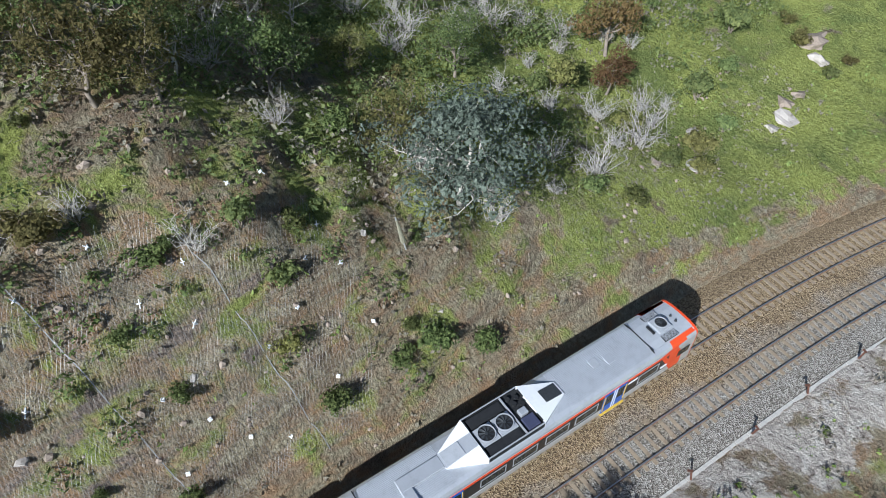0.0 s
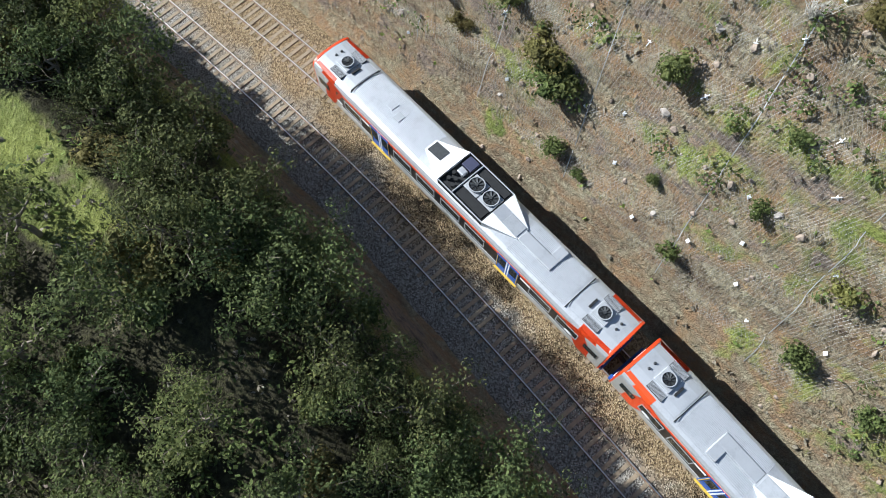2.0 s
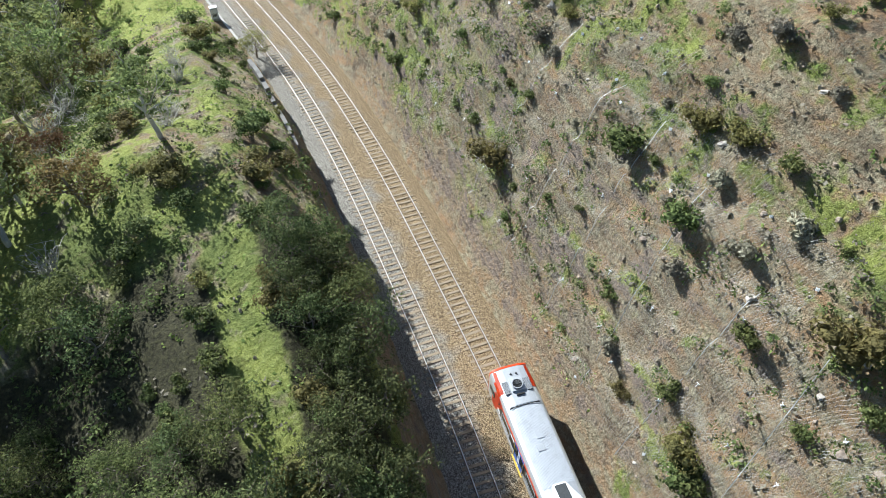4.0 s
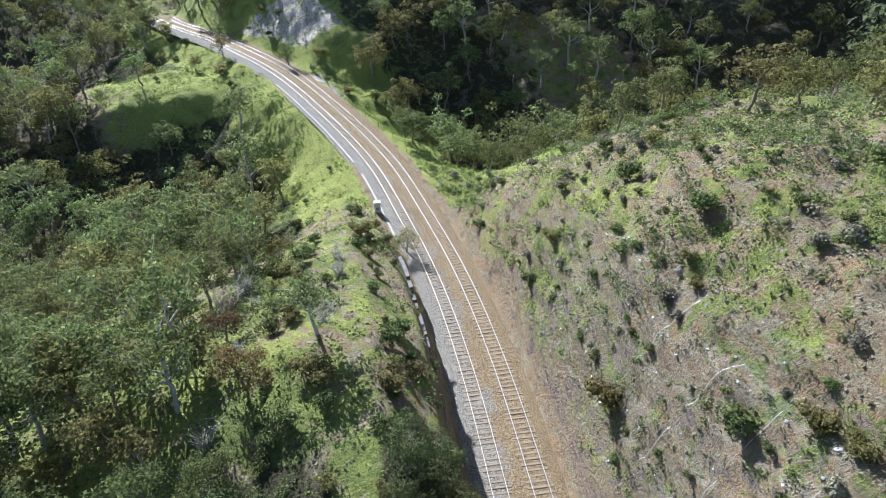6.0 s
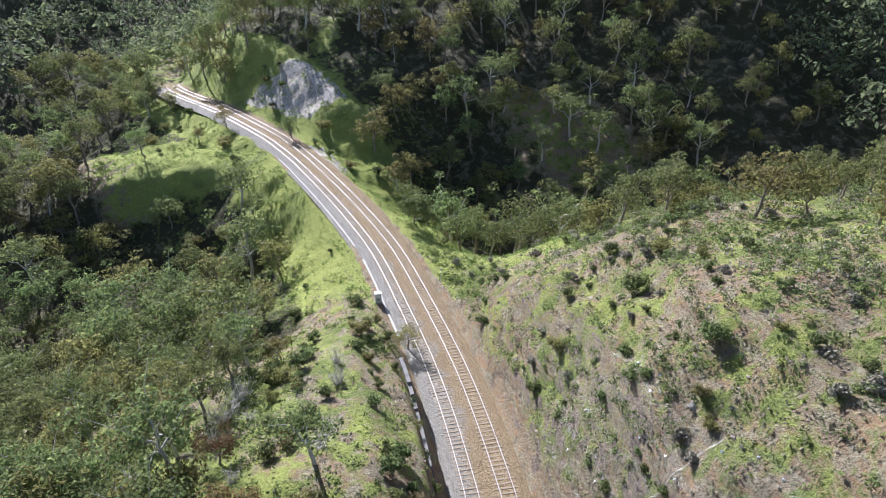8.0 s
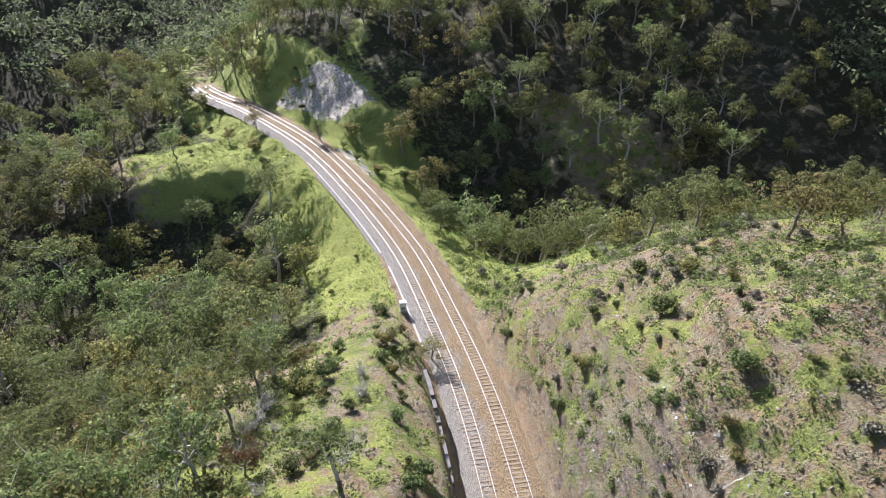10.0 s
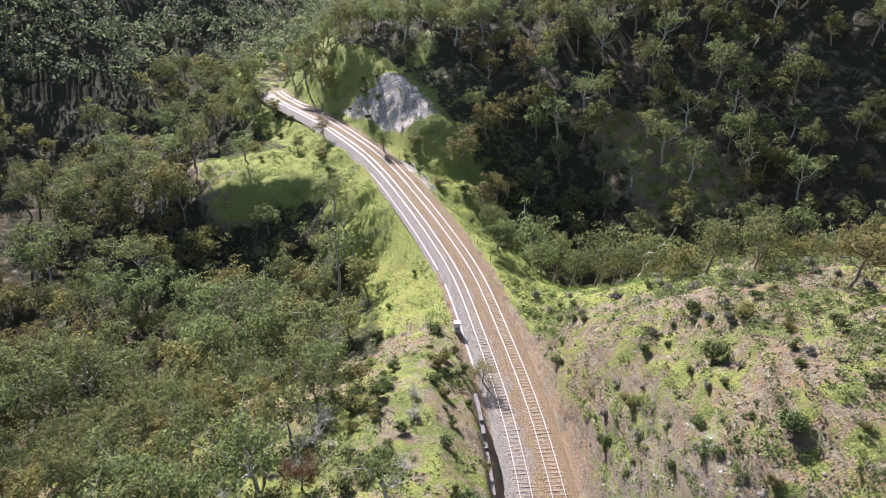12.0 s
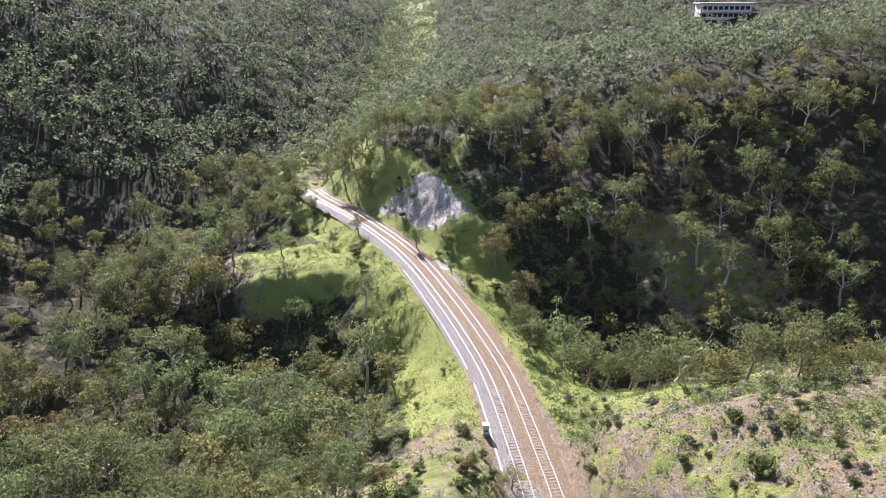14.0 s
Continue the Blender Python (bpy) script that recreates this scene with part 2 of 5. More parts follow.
def ground_material():
    m, n, l, b = material("hillside earth and grass", 0.95, 0, 0.2)
    v = coords(n, l)
    big = noise_tex(n, l, v, 0.055, 6, 0.62, 0.4)
    mid = noise_tex(n, l, v, 0.33, 7, 0.68, 0.3)
    fine = noise_tex(n, l, v, 3.2, 6, 0.7)
    grit = noise_tex(n, l, v, 14, 4, 0.7)
    soil = ramp(n, l, mid, [(0.25, (0.09, 0.075, 0.06)), (0.40, (0.28, 0.21, 0.145)), (0.53, (0.49, 0.31, 0.17)), (0.62, (0.36, 0.295, 0.225)), (0.76, (0.56, 0.48, 0.37))])
    straw = ramp(n, l, fine, [(0.30, (0.15, 0.13, 0.095)), (0.48, (0.40, 0.345, 0.23)), (0.68, (0.62, 0.55, 0.39))])
    bare = mix(n, l, ramp(n, l, noise_tex(n, l, coords(n, l, (1.0, 0.5, 1.6)), 0.8, 7, 0.7, 0.6), [(0.40, (0, 0, 0)), (0.60, (1, 1, 1))]), soil, straw)
    green = ramp(n, l, fine, [(0.22, (0.08, 0.105, 0.03)), (0.45, (0.20, 0.25, 0.07)), (0.75, (0.36, 0.40, 0.13))])
    lime = ramp(n, l, fine, [(0.25, (0.13, 0.14, 0.04)), (0.45, (0.37, 0.41, 0.10)), (0.72, (0.54, 0.58, 0.19))])
    lu = n.new("ShaderNodeAttribute")
    lu.attribute_name = "lush"
    gf = maths(n, l, "ADD", noise_tex(n, l, v, 0.16, 6, 0.66, 0.5), maths(n, l, "MULTIPLY", lu.outputs["Fac"], 0.12))
    green = mix(n, l, ramp(n, l, gf, [(0.42, (0, 0, 0)), (0.6, (1, 1, 1))]), green, lime)
    a = n.new("ShaderNodeAttribute")
    a.attribute_name = "green"
    f = maths(n, l, "ADD", a.outputs["Fac"], maths(n, l, "MULTIPLY", maths(n, l, "SUBTRACT", mid, 0.5), 2.4))
    f = maths(n, l, "ADD", f, maths(n, l, "MULTIPLY", maths(n, l, "SUBTRACT", big, 0.5), 1.2))
    cover = ramp(n, l, f, [(0.38, (0, 0, 0)), (0.62, (1, 1, 1))])
    col = mix(n, l, cover, bare, green)
    # bare stone where the ground is steep
    g = n.new("ShaderNodeAttribute")
    g.attribute_name = "stone"
    rock_col = ramp(n, l, noise_tex(n, l, coords(n, l, (1, 1, 2.5)), 0.9, 8, 0.7, 0.8), [(0.3, (0.13, 0.10, 0.085)), (0.5, (0.34, 0.275, 0.225)), (0.62, (0.47, 0.345, 0.235)), (0.8, (0.58, 0.52, 0.45))])
    sf = maths(n, l, "ADD", g.outputs["Fac"], maths(n, l, "MULTIPLY", maths(n, l, "SUBTRACT", mid, 0.5), 1.6))
    col = mix(n, l, ramp(n, l, sf, [(0.45, (0, 0, 0)), (0.6, (1, 1, 1))]), col, rock_col)
    col = mix(n, l, 0.62, col, ramp(n, l, grit, [(0.36, (0.36, 0.36, 0.36)), (0.58, (1, 1, 1))]), "MULTIPLY")
    w = n.new("ShaderNodeAttribute")
    w.attribute_name = "pale"
    chalk = ramp(n, l, noise_tex(n, l, coords(n, l, (1, 1, 0.4)), 0.7, 8, 0.75, 2.0), [(0.36, (0.16, 0.13, 0.11)), (0.43, (0.44, 0.38, 0.33)), (0.52, (0.66, 0.60, 0.53)), (0.68, (0.80, 0.76, 0.70))])
    wf = maths(n, l, "ADD", w.outputs["Fac"], maths(n, l, "MULTIPLY", maths(n, l, "SUBTRACT", mid, 0.5), 2.8))
    wf = maths(n, l, "MULTIPLY", ramp(n, l, wf, [(0.38, (0, 0, 0)), (0.58, (1, 1, 1))]), maths(n, l, "MULTIPLY", w.outputs["Fac"], 4.0, True))
    col = mix(n, l, wf, col, chalk)
    # dark floor: leaf litter in the woods, shade put into the colour on the bank
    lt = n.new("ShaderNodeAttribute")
    lt.attribute_name = "litter_shade"
    litter_shade = ramp(n, l, fine, [(0.3, (0.03, 0.028, 0.018)), (0.5, (0.075, 0.07, 0.04)), (0.75, (0.13, 0.13, 0.06))])
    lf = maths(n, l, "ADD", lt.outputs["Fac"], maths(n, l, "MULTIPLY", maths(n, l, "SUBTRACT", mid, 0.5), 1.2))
    col = mix(n, l, ramp(n, l, lf, [(0.4, (0, 0, 0)), (0.6, (1, 1, 1))]), col, litter_shade)
    l.new(col, b.inputs["Base Color"])
    bump(n, l, b, maths(n, l, "ADD", maths(n, l, "MULTIPLY", mid, 1.0), maths(n, l, "ADD", maths(n, l, "MULTIPLY", fine, 0.8), maths(n, l, "MULTIPLY", grit, 0.3))), 1.0, 0.7)
    return m


GX = axis([(-1500, 90), (-420, 14), (-120, 3.2), (-46, 1.0), (-12, 0.55), (38, 1.0), (70, 3.2), (160, 14), (460, 90), (1500, 90)])
GY = axis([(-900, 80), (-160, 10), (-70, 2.2), (-50, 0.75), (75, 1.0), (225, 4), (420, 14), (800, 60), (1700, 60)])
gx, gy = np.meshgrid(GX, GY, indexing="ij")
gz = land(gx, gy)
rng = np.random.RandomState(3)
nx, ny = gx.shape
verts = np.stack([gx, gy, gz], -1).reshape(-1, 3)
idx = np.arange(nx * ny).reshape(nx, ny)
quads = np.stack([idx[:-1, :-1], idx[1:, :-1], idx[1:, 1:], idx[:-1, 1:]], -1).reshape(-1, 4)
me = mesh_from("ground", verts.tolist(), quads.tolist(), ground_material(), True)
gd = (gx - mid_line(gy))


def green_cover(x, y, d):
    """How grassy the ground is, 0 to 1."""
    g = np.full_like(x, 0.5)
    cut = fade((y + 30) / 12) * fade((100 - y) / 20) * (d > 0) * fade((34 - d) / 14)
    g = g - 0.05 * cut - 0.14 * cut * fade((26 - y) / 10) * fade((20 - d) / 6)
    g = g + 0.5 * fade((y - 92) / 15) * fade((48 - np.abs(d)) / 20) + 0.4 * fade((y - 200) / 60)
    g = g + 0.36 * fade((-22 - y) / 10) * (d > 8)
    g = g + 0.14 * fade((-d - 9) / 5) * fade((90 - y) / 20) * (d < 0)
    return np.clip(g - 0.9 * fade((6.4 - np.abs(d)) / 1.2), 0, 1)


slope = np.hypot(np.gradient(gz, GX, axis=0), np.gradient(gz, GY, axis=1))
# leaf litter on the floor of the woods, and painted shade on the western bank
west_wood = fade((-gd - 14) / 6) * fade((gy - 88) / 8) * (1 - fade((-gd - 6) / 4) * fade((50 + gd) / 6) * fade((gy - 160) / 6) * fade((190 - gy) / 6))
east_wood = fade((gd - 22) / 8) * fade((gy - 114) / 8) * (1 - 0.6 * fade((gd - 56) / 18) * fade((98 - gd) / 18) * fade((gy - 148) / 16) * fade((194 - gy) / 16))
# last term: tree shade painted onto the western bank, weaker along its crest
litter_shade_cover = np.clip(np.where(gd < 0, west_wood, east_wood) * (0.62 + 0.3 * fade((gy - 205) / 20) * (1 - fade((60 - np.hypot((gx - 78) / 0.8, gy - 362)) / 20)) - 0.4 * fade((7 - np.abs(gx - 8 - 0.25 * (gy - 230))) / 6) * fade((gy - 205) / 10)) + 0.8 * fade((-gd - 7) / 2) * (1 - 0.6 * fade((-gd - 12.5) / 1.5) * fade((18 + gd) / 1.5) * fade((gy - 14) / 8)) * fade((46 - gy) / 12) * fade((gy + 16) / 8), 0, 0.95)
for key, val in (("green", green_cover(gx, gy, gd)), ("litter_shade", litter_shade_cover), ("stone", np.clip(np.clip((slope - 1.25) / 1.7, 0, 0.52) + 0.42 * fade((-gd - 12) / 4) * fade((34 + gd) / 8) * fade((gy - 112) / 6) * fade((146 - gy) / 6), 0, 0.6)),
                 ("lush", np.clip(fade((gy - 92) / 12) * fade((232 - gy) / 20) * fade((52 - np.abs(gd)) / 8) + 0.35 * fade((-24 - gy) / 8) * (gd > 6), 0, 1)),
                 ("pale", 0.85 * fade((gd - 10 + 0.25 * (gy - 190)) / 3) * fade((27 - gd) / 4) * fade((gy - 184) / 4) * fade((212 - gy) / 8)
                  + 0.55 * fade((gd - 4.5) / 1.5) * fade((11 - gd) / 2) * fade((gy - 152) / 5) * fade((176 - gy) / 6)
                  + 0.6 * fade((-4.4 - gd) / 0.6) * fade((gd + 12) / 4) * fade((-13 - gy) / 4))):
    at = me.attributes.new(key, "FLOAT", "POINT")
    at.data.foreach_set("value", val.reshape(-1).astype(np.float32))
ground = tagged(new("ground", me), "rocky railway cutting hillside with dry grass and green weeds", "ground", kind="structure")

# ---- the two tracks ----
BALLAST = None


def thing(name, label, category, group="", kind="", at=(0, 0, 0)):
    ob = new(name)
    ob.location = at
    return tagged(ob, label, category, group, kind)


def part(name, bm, mat, parent=None, label=""):
    me = bpy.data.meshes.new(name)
    bm.to_mesh(me)
    bm.free()
    me.materials.append(mat)
    ob = new(name, me)
    ob.parent = parent
    return tagged(ob, label) if label else ob


def box(bm, cx, cy, cz, sx, sy, sz, bevel=0.0):
    r = bmesh.ops.create_cube(bm, size=1.0, matrix=Matrix.Translation((cx, cy, cz)) @ Matrix.Diagonal((sx, sy, sz, 1)))
    if bevel:
        es = {e for v in r["verts"] for e in v.link_edges}
        bmesh.ops.bevel(bm, geom=list(es), offset=bevel, segments=2, affect="EDGES", profile=0.5)
    return r


def tube(bm, a, b, r, seg=10, r2=None):
    a, b = Vector(a), Vector(b)
    m = Matrix.Translation((a + b) / 2) @ (b - a).to_track_quat("Z", "Y").to_matrix().to_4x4()
    return bmesh.ops.create_cone(bm, cap_ends=True, segments=seg, radius1=r, radius2=r if r2 is None else r2, depth=(b - a).length, matrix=m)


def line_frames(offset, y0, y1, step):
    """Places along a track with their heading, evenly spaced."""
    ys = np.arange(y0, y1, 0.1)
    xs = near_line(ys)
    tx, ty = np.gradient(xs), np.gradient(ys)
    n = np.hypot(tx, ty)
    tx, ty = tx / n, ty / n
    px, py = xs + offset * ty, ys - offset * tx
    s = np.r_[0, np.cumsum(np.hypot(np.diff(px), np.diff(py)))]
    at = np.arange(0, s[-1], step)
    return [np.interp(at, s, v) for v in (px, py, tx, ty)]


def swept(name, section, frames, mat, closed=True):
    """A mesh with the section (across, up) along the frames."""
    px, py, tx, ty = frames
    k, v, f = len(section), [], []
    for x, y, a, b in zip(px, py, tx, ty):
        v += [(x + u * b, y - u * a, w) for u, w in section]
    for i in range(len(px) - 1):
        for j in range(k if closed else k - 1):
            j2 = (j + 1) % k
            f.append((i * k + j, i * k + j2, (i + 1) * k + j2, (i + 1) * k + j))
    return mesh_from(name, v, f, mat)
Y0, Y1 = -150, 236
m, n, l, b = material("ballast stone", 0.95, 0, 0.2)
v = coords(n, l)
stone = n.new("ShaderNodeTexVoronoi")
stone.inputs["Scale"].default_value = 14
l.new(v, stone.inputs["Vector"])
warm = noise_tex(n, l, v, 0.25, 5, 0.6)
tone = ramp(n, l, stone.outputs["Color"], [(0.2, (0.10, 0.07, 0.045)), (0.5, (0.265, 0.19, 0.105)), (0.85, (0.45, 0.35, 0.22))])
grey = ramp(n, l, stone.outputs["Color"], [(0.2, (0.12, 0.105, 0.088)), (0.5, (0.26, 0.24, 0.205)), (0.85, (0.44, 0.415, 0.37))])
a = n.new("ShaderNodeAttribute")
a.attribute_name = "side"
f = maths(n, l, "ADD", a.outputs["Fac"], maths(n, l, "MULTIPLY", maths(n, l, "SUBTRACT", warm, 0.5), 1.3))
l.new(mix(n, l, ramp(n, l, f, [(0.35, (0, 0, 0)), (0.65, (1, 1, 1))]), tone, grey), b.inputs["Base Color"])
bump(n, l, b, stone.outputs["Distance"], 1.0, 0.08)
BALLAST = m
rng = np.random.RandomState(11)
fr = line_frames(-SPACING / 2, Y0, Y1, 0.5)
us = np.array([-5.6, -4.7, -3.9, -3.4, -2.7, -2.0, -1.3, -0.7, -0.1, 0.5, 1.2, 2.0, 2.7, 3.4, 3.9, 4.7, 5.6])
prof = np.interp(us, [-5.6, -4.6, -3.5, -0.6, 0, 0.6, 3.5, 4.6, 5.6], [-0.72, -0.5, -0.175, -0.17, -0.2, -0.17, -0.175, -0.5, -0.72])
bv, bf = [], []
for i, (x, y, tx, ty) in enumerate(zip(*fr)):
    for u, w in zip(us, prof):
        bv.append((x + u * ty, y - u * tx, w + rng.uniform(-0.035, 0.035)))
k = len(us)
for i in range(len(fr[0]) - 1):
    for j in range(k - 1):
        bf.append((i * k + j, i * k + j + 1, (i + 1) * k + j + 1, (i + 1) * k + j))
me = mesh_from("ballast", bv, bf, BALLAST, True)
side = me.attributes.new("side", "FLOAT", "POINT")
ys = np.array([p[1] for p in bv])
uu = np.tile(us, len(fr[0]))
side.data.foreach_set("value", np.clip(0.34 - 0.17 * uu - 0.06 * fade((ys - 75) / 40) + 0.3 * fade((-uu - 3.2) / 1.0), 0, 1).astype(np.float32))
tagged(new("ballast_bed", me), "brown and grey crushed stone ballast under both tracks", "ballast", kind="structure")

RAIL_SIDE = plain("rusty rail steel", (0.20, 0.12, 0.075), 0.7, 0.3, 0.25, 6)
RAIL_TOP = plain("polished rail head", (0.66, 0.64, 0.61), 0.44, 0.95, 0.1, 4)
CONC = plain("weathered concrete sleeper", (0.29, 0.23, 0.16), 0.9, wear=0.25, scale=4, grain=0.3)
RAIL_SEC = [(-0.07, -0.17), (0.07, -0.17), (0.07, -0.155), (0.014, -0.13), (0.014, -0.045), (0.036, -0.03), (0.036, -0.003), (-0.036, -0.003), (-0.036, -0.03), (-0.014, -0.045), (-0.014, -0.13), (-0.07, -0.155)]
for gauge, off, lab in ((1.6, 0.0, "broad"), (1.435, -SPACING, "standard")):
    track = thing("railway_track", lab + " gauge railway track on sleepers in stone ballast", "railway track", "the pair of tracks", "structure")
    for s in (-1, 1):
        fr = line_frames(off + s * (gauge / 2 + 0.036), Y0, Y1, 1.0)
        rail = new("rail", swept("rail", RAIL_SEC, fr, RAIL_SIDE))
        rail.parent = track
        head = new("rail_head", swept("rail_head", [(-0.038, -0.004), (0.038, -0.004), (0.036, 0.004), (-0.036, 0.004)], fr, RAIL_TOP))
        head.parent = rail
        tagged(head, "bright worn running surface")
    bm = bmesh.new()
    box(bm, 0, 0, -0.22, gauge + 0.95, 0.24, 0.16, 0.0)
    me = bpy.data.meshes.new("sleeper")
    bm.to_mesh(me)
    bm.free()
    me.materials.append(CONC)
    near, rest = 0, []
    for x, y, tx, ty in zip(*line_frames(off, Y0, Y1, 0.685)):
        if -50 < y < 95 and near < 300:
            ob = new("sleeper", me)
            ob.matrix_world = pose(x, y, 0.012 * math.sin(y * 7.3), 0, 0, math.degrees(math.atan2(-tx, ty)) + 0.8 * math.sin(y * 3.1))
            ob.parent = track
            near += 1
        else:
            rest.append((x, y, tx, ty))
    sv, sf = [], []
    for x, y, tx, ty in rest:
        o = len(sv)
        for u, w in ((-1, -1), (1, -1), (1, 1), (-1, 1)):
            for z in (-0.3, -0.14):
                du, dw = u * (gauge / 2 + 0.47), w * 0.12
                sv.append((x + du * ty + dw * tx, y - du * tx + dw * ty, z))
        sf += [(o + 1, o + 3, o + 5, o + 7), (o, o + 1, o + 3, o + 2), (o + 2, o + 3, o + 5, o + 4), (o + 4, o + 5, o + 7, o + 6), (o + 6, o + 7, o + 1, o)]
    far = new("sleepers", mesh_from("sleepers", sv, sf, CONC))
    far.parent = track
    tagged(far, kind="stuff")

# ---- the railcars ----
SILVER = plain("silver painted roof", (0.58, 0.60, 0.63), 0.4, 0.5, 0.08, 1.2)
SILVER_SIDE = plain("stainless side sheet", (0.60, 0.60, 0.58), 0.38, 0.5, 0.08, 1.5)
RED = plain("orange red paint", (0.72, 0.075, 0.018), 0.35, 0, 0.08, 1.5)
WHITE = plain("white fairing paint", (0.80, 0.81, 0.82), 0.45, 0, 0.05, 1.5)
BLACK = plain("black band paint", (0.014, 0.015, 0.017), 0.3, 0, 0.1, 2)
SOOT = plain("sooty engine well", (0.02, 0.021, 0.023), 0.7, 0.2, 0.3, 4)
GREY = plain("grey roof unit", (0.42, 0.44, 0.47), 0.5, 0.2, 0.1, 2)
DARK = plain("dark grille slats", (0.05, 0.055, 0.06), 0.6, 0.3, 0.2, 6)
BLUE = plain("blue door paint", (0.02, 0.10, 0.42), 0.4, 0, 0.1, 2)
YELLOW = plain("yellow step edge", (0.62, 0.42, 0.06), 0.6, 0, 0.2, 5)
UNDER = plain("underframe grime", (0.05, 0.045, 0.04), 0.85, 0.2, 0.3, 4)
GLASS, gn, gl, gb = material("tinted window glass", 0.06, 0, 0.6)
gb.inputs["Base Color"].default_value = (0.018, 0.024, 0.026, 1)

HALF = 12.55
ROOF = [(1.5, 3.24), (1.47, 3.45), (1.36, 3.63), (1.12, 3.75), (0.7, 3.83), (0.0, 3.86), (-0.7, 3.83), (-1.12, 3.75), (-1.36, 3.63), (-1.47, 3.45), (-1.5, 3.24)]


def prism(section, u0, u1, bm=None, taper=1.0):
    """A closed solid: the section (x, z) from u0 to u1 along the car."""
    bm = bm or bmesh.new()
    a = [bm.verts.new((x, u0, z)) for x, z in section]
    c = [bm.verts.new((x * taper, u1, z)) for x, z in section]
    n = len(section)
    for i in range(n):
        bm.faces.new((a[i], a[(i + 1) % n], c[(i + 1) % n], c[i]))
    bm.faces.new(a[::-1])
    bm.faces.new(c)
    bmesh.ops.recalc_face_normals(bm, faces=bm.faces[:])
    return bm


def boxed(cx, cy, cz, sx, sy, sz, bevel=0.0):
    bm = bmesh.new()
    box(bm, cx, cy, cz, sx, sy, sz, bevel)
    return bm


def fan(parent, u, x, r, z, name="roof_fan"):
    bm = bmesh.new()
    tube(bm, (x, u, z), (x, u, z + 0.1), r, 28)
    base = part(name, bm, SOOT, parent)
    bm = bmesh.new()
    rings = [[bm.verts.new((x + q * math.sin(2 * math.pi * k / 28), u + q * math.cos(2 * math.pi * k / 28), z + h)) for k in range(28)] for q, h in ((r, 0.1), (r + 0.05, 0.1), (r + 0.05, 0.17), (r, 0.17))]
    for a in range(4):
        for k in range(28):
            bm.faces.new((rings[a][k], rings[a][(k + 1) % 28], rings[(a + 1) % 4][(k + 1) % 28], rings[(a + 1) % 4][k]))
    part("fan_ring", bm, GREY, base)
    bm = bmesh.new()
    for k in range(9):
        a = 2 * math.pi * k / 9
        v = [bm.verts.new((x + s * math.sin(a + o), u + s * math.cos(a + o), z + 0.125 + h)) for s, o, h in ((0.08, 0, 0), (r * 0.95, -0.12, 0.0), (r * 0.95, 0.22, 0.03), (0.08, 0.5, 0.03))]
        bm.faces.new(v)
    tube(bm, (x, u, z + 0.11), (x, u, z + 0.17), 0.09, 12)
    part("fan_blades", bm, DARK, base)


def grille(parent, u, x, sx, sy, z):
    g = part("roof_grille", boxed(x, u, z + 0.03, sx, sy, 0.1), SOOT, parent)
    bm = bmesh.new()
    n = 9
    for k in range(n):
        box(bm, x - sx / 2 + sx * (k + 0.5) / n, u, z + 0.09, sx / n * 0.38, sy * 0.96, 0.03)
    part("grille_slats", bm, GREY, g)


def frame_of(x, u, z, su, sz, t, mat, parent, name):
    """A thin upright frame on a car's side, round a window."""
    bm = bmesh.new()
    for du, dz, a, c in ((0, sz / 2, su + t, t), (0, -sz / 2, su + t, t), (su / 2, 0, t, sz - t), (-su / 2, 0, t, sz - t)):
        box(bm, x, u + du, z + dz, 0.02, a, c)
    return part(name, bm, mat, parent)


def bogie(car, u):
    b = part("bogie", boxed(0, u, 0.52, 2.1, 2.9, 0.25, 0.05), UNDER, car)
    for w in (-1.1, 1.1):
        for s in (-0.835, 0.835):
            bm = bmesh.new()
            tube(bm, (s - 0.06, u + w, 0.43), (s + 0.06, u + w, 0.43), 0.42, 24)
            part("wheel", bm, RAIL_SIDE, b)
        bm = bmesh.new()
        tube(bm, (-0.78, u + w, 0.43), (0.78, u + w, 0.43), 0.08, 10)
        part("axle", bm, UNDER, b)


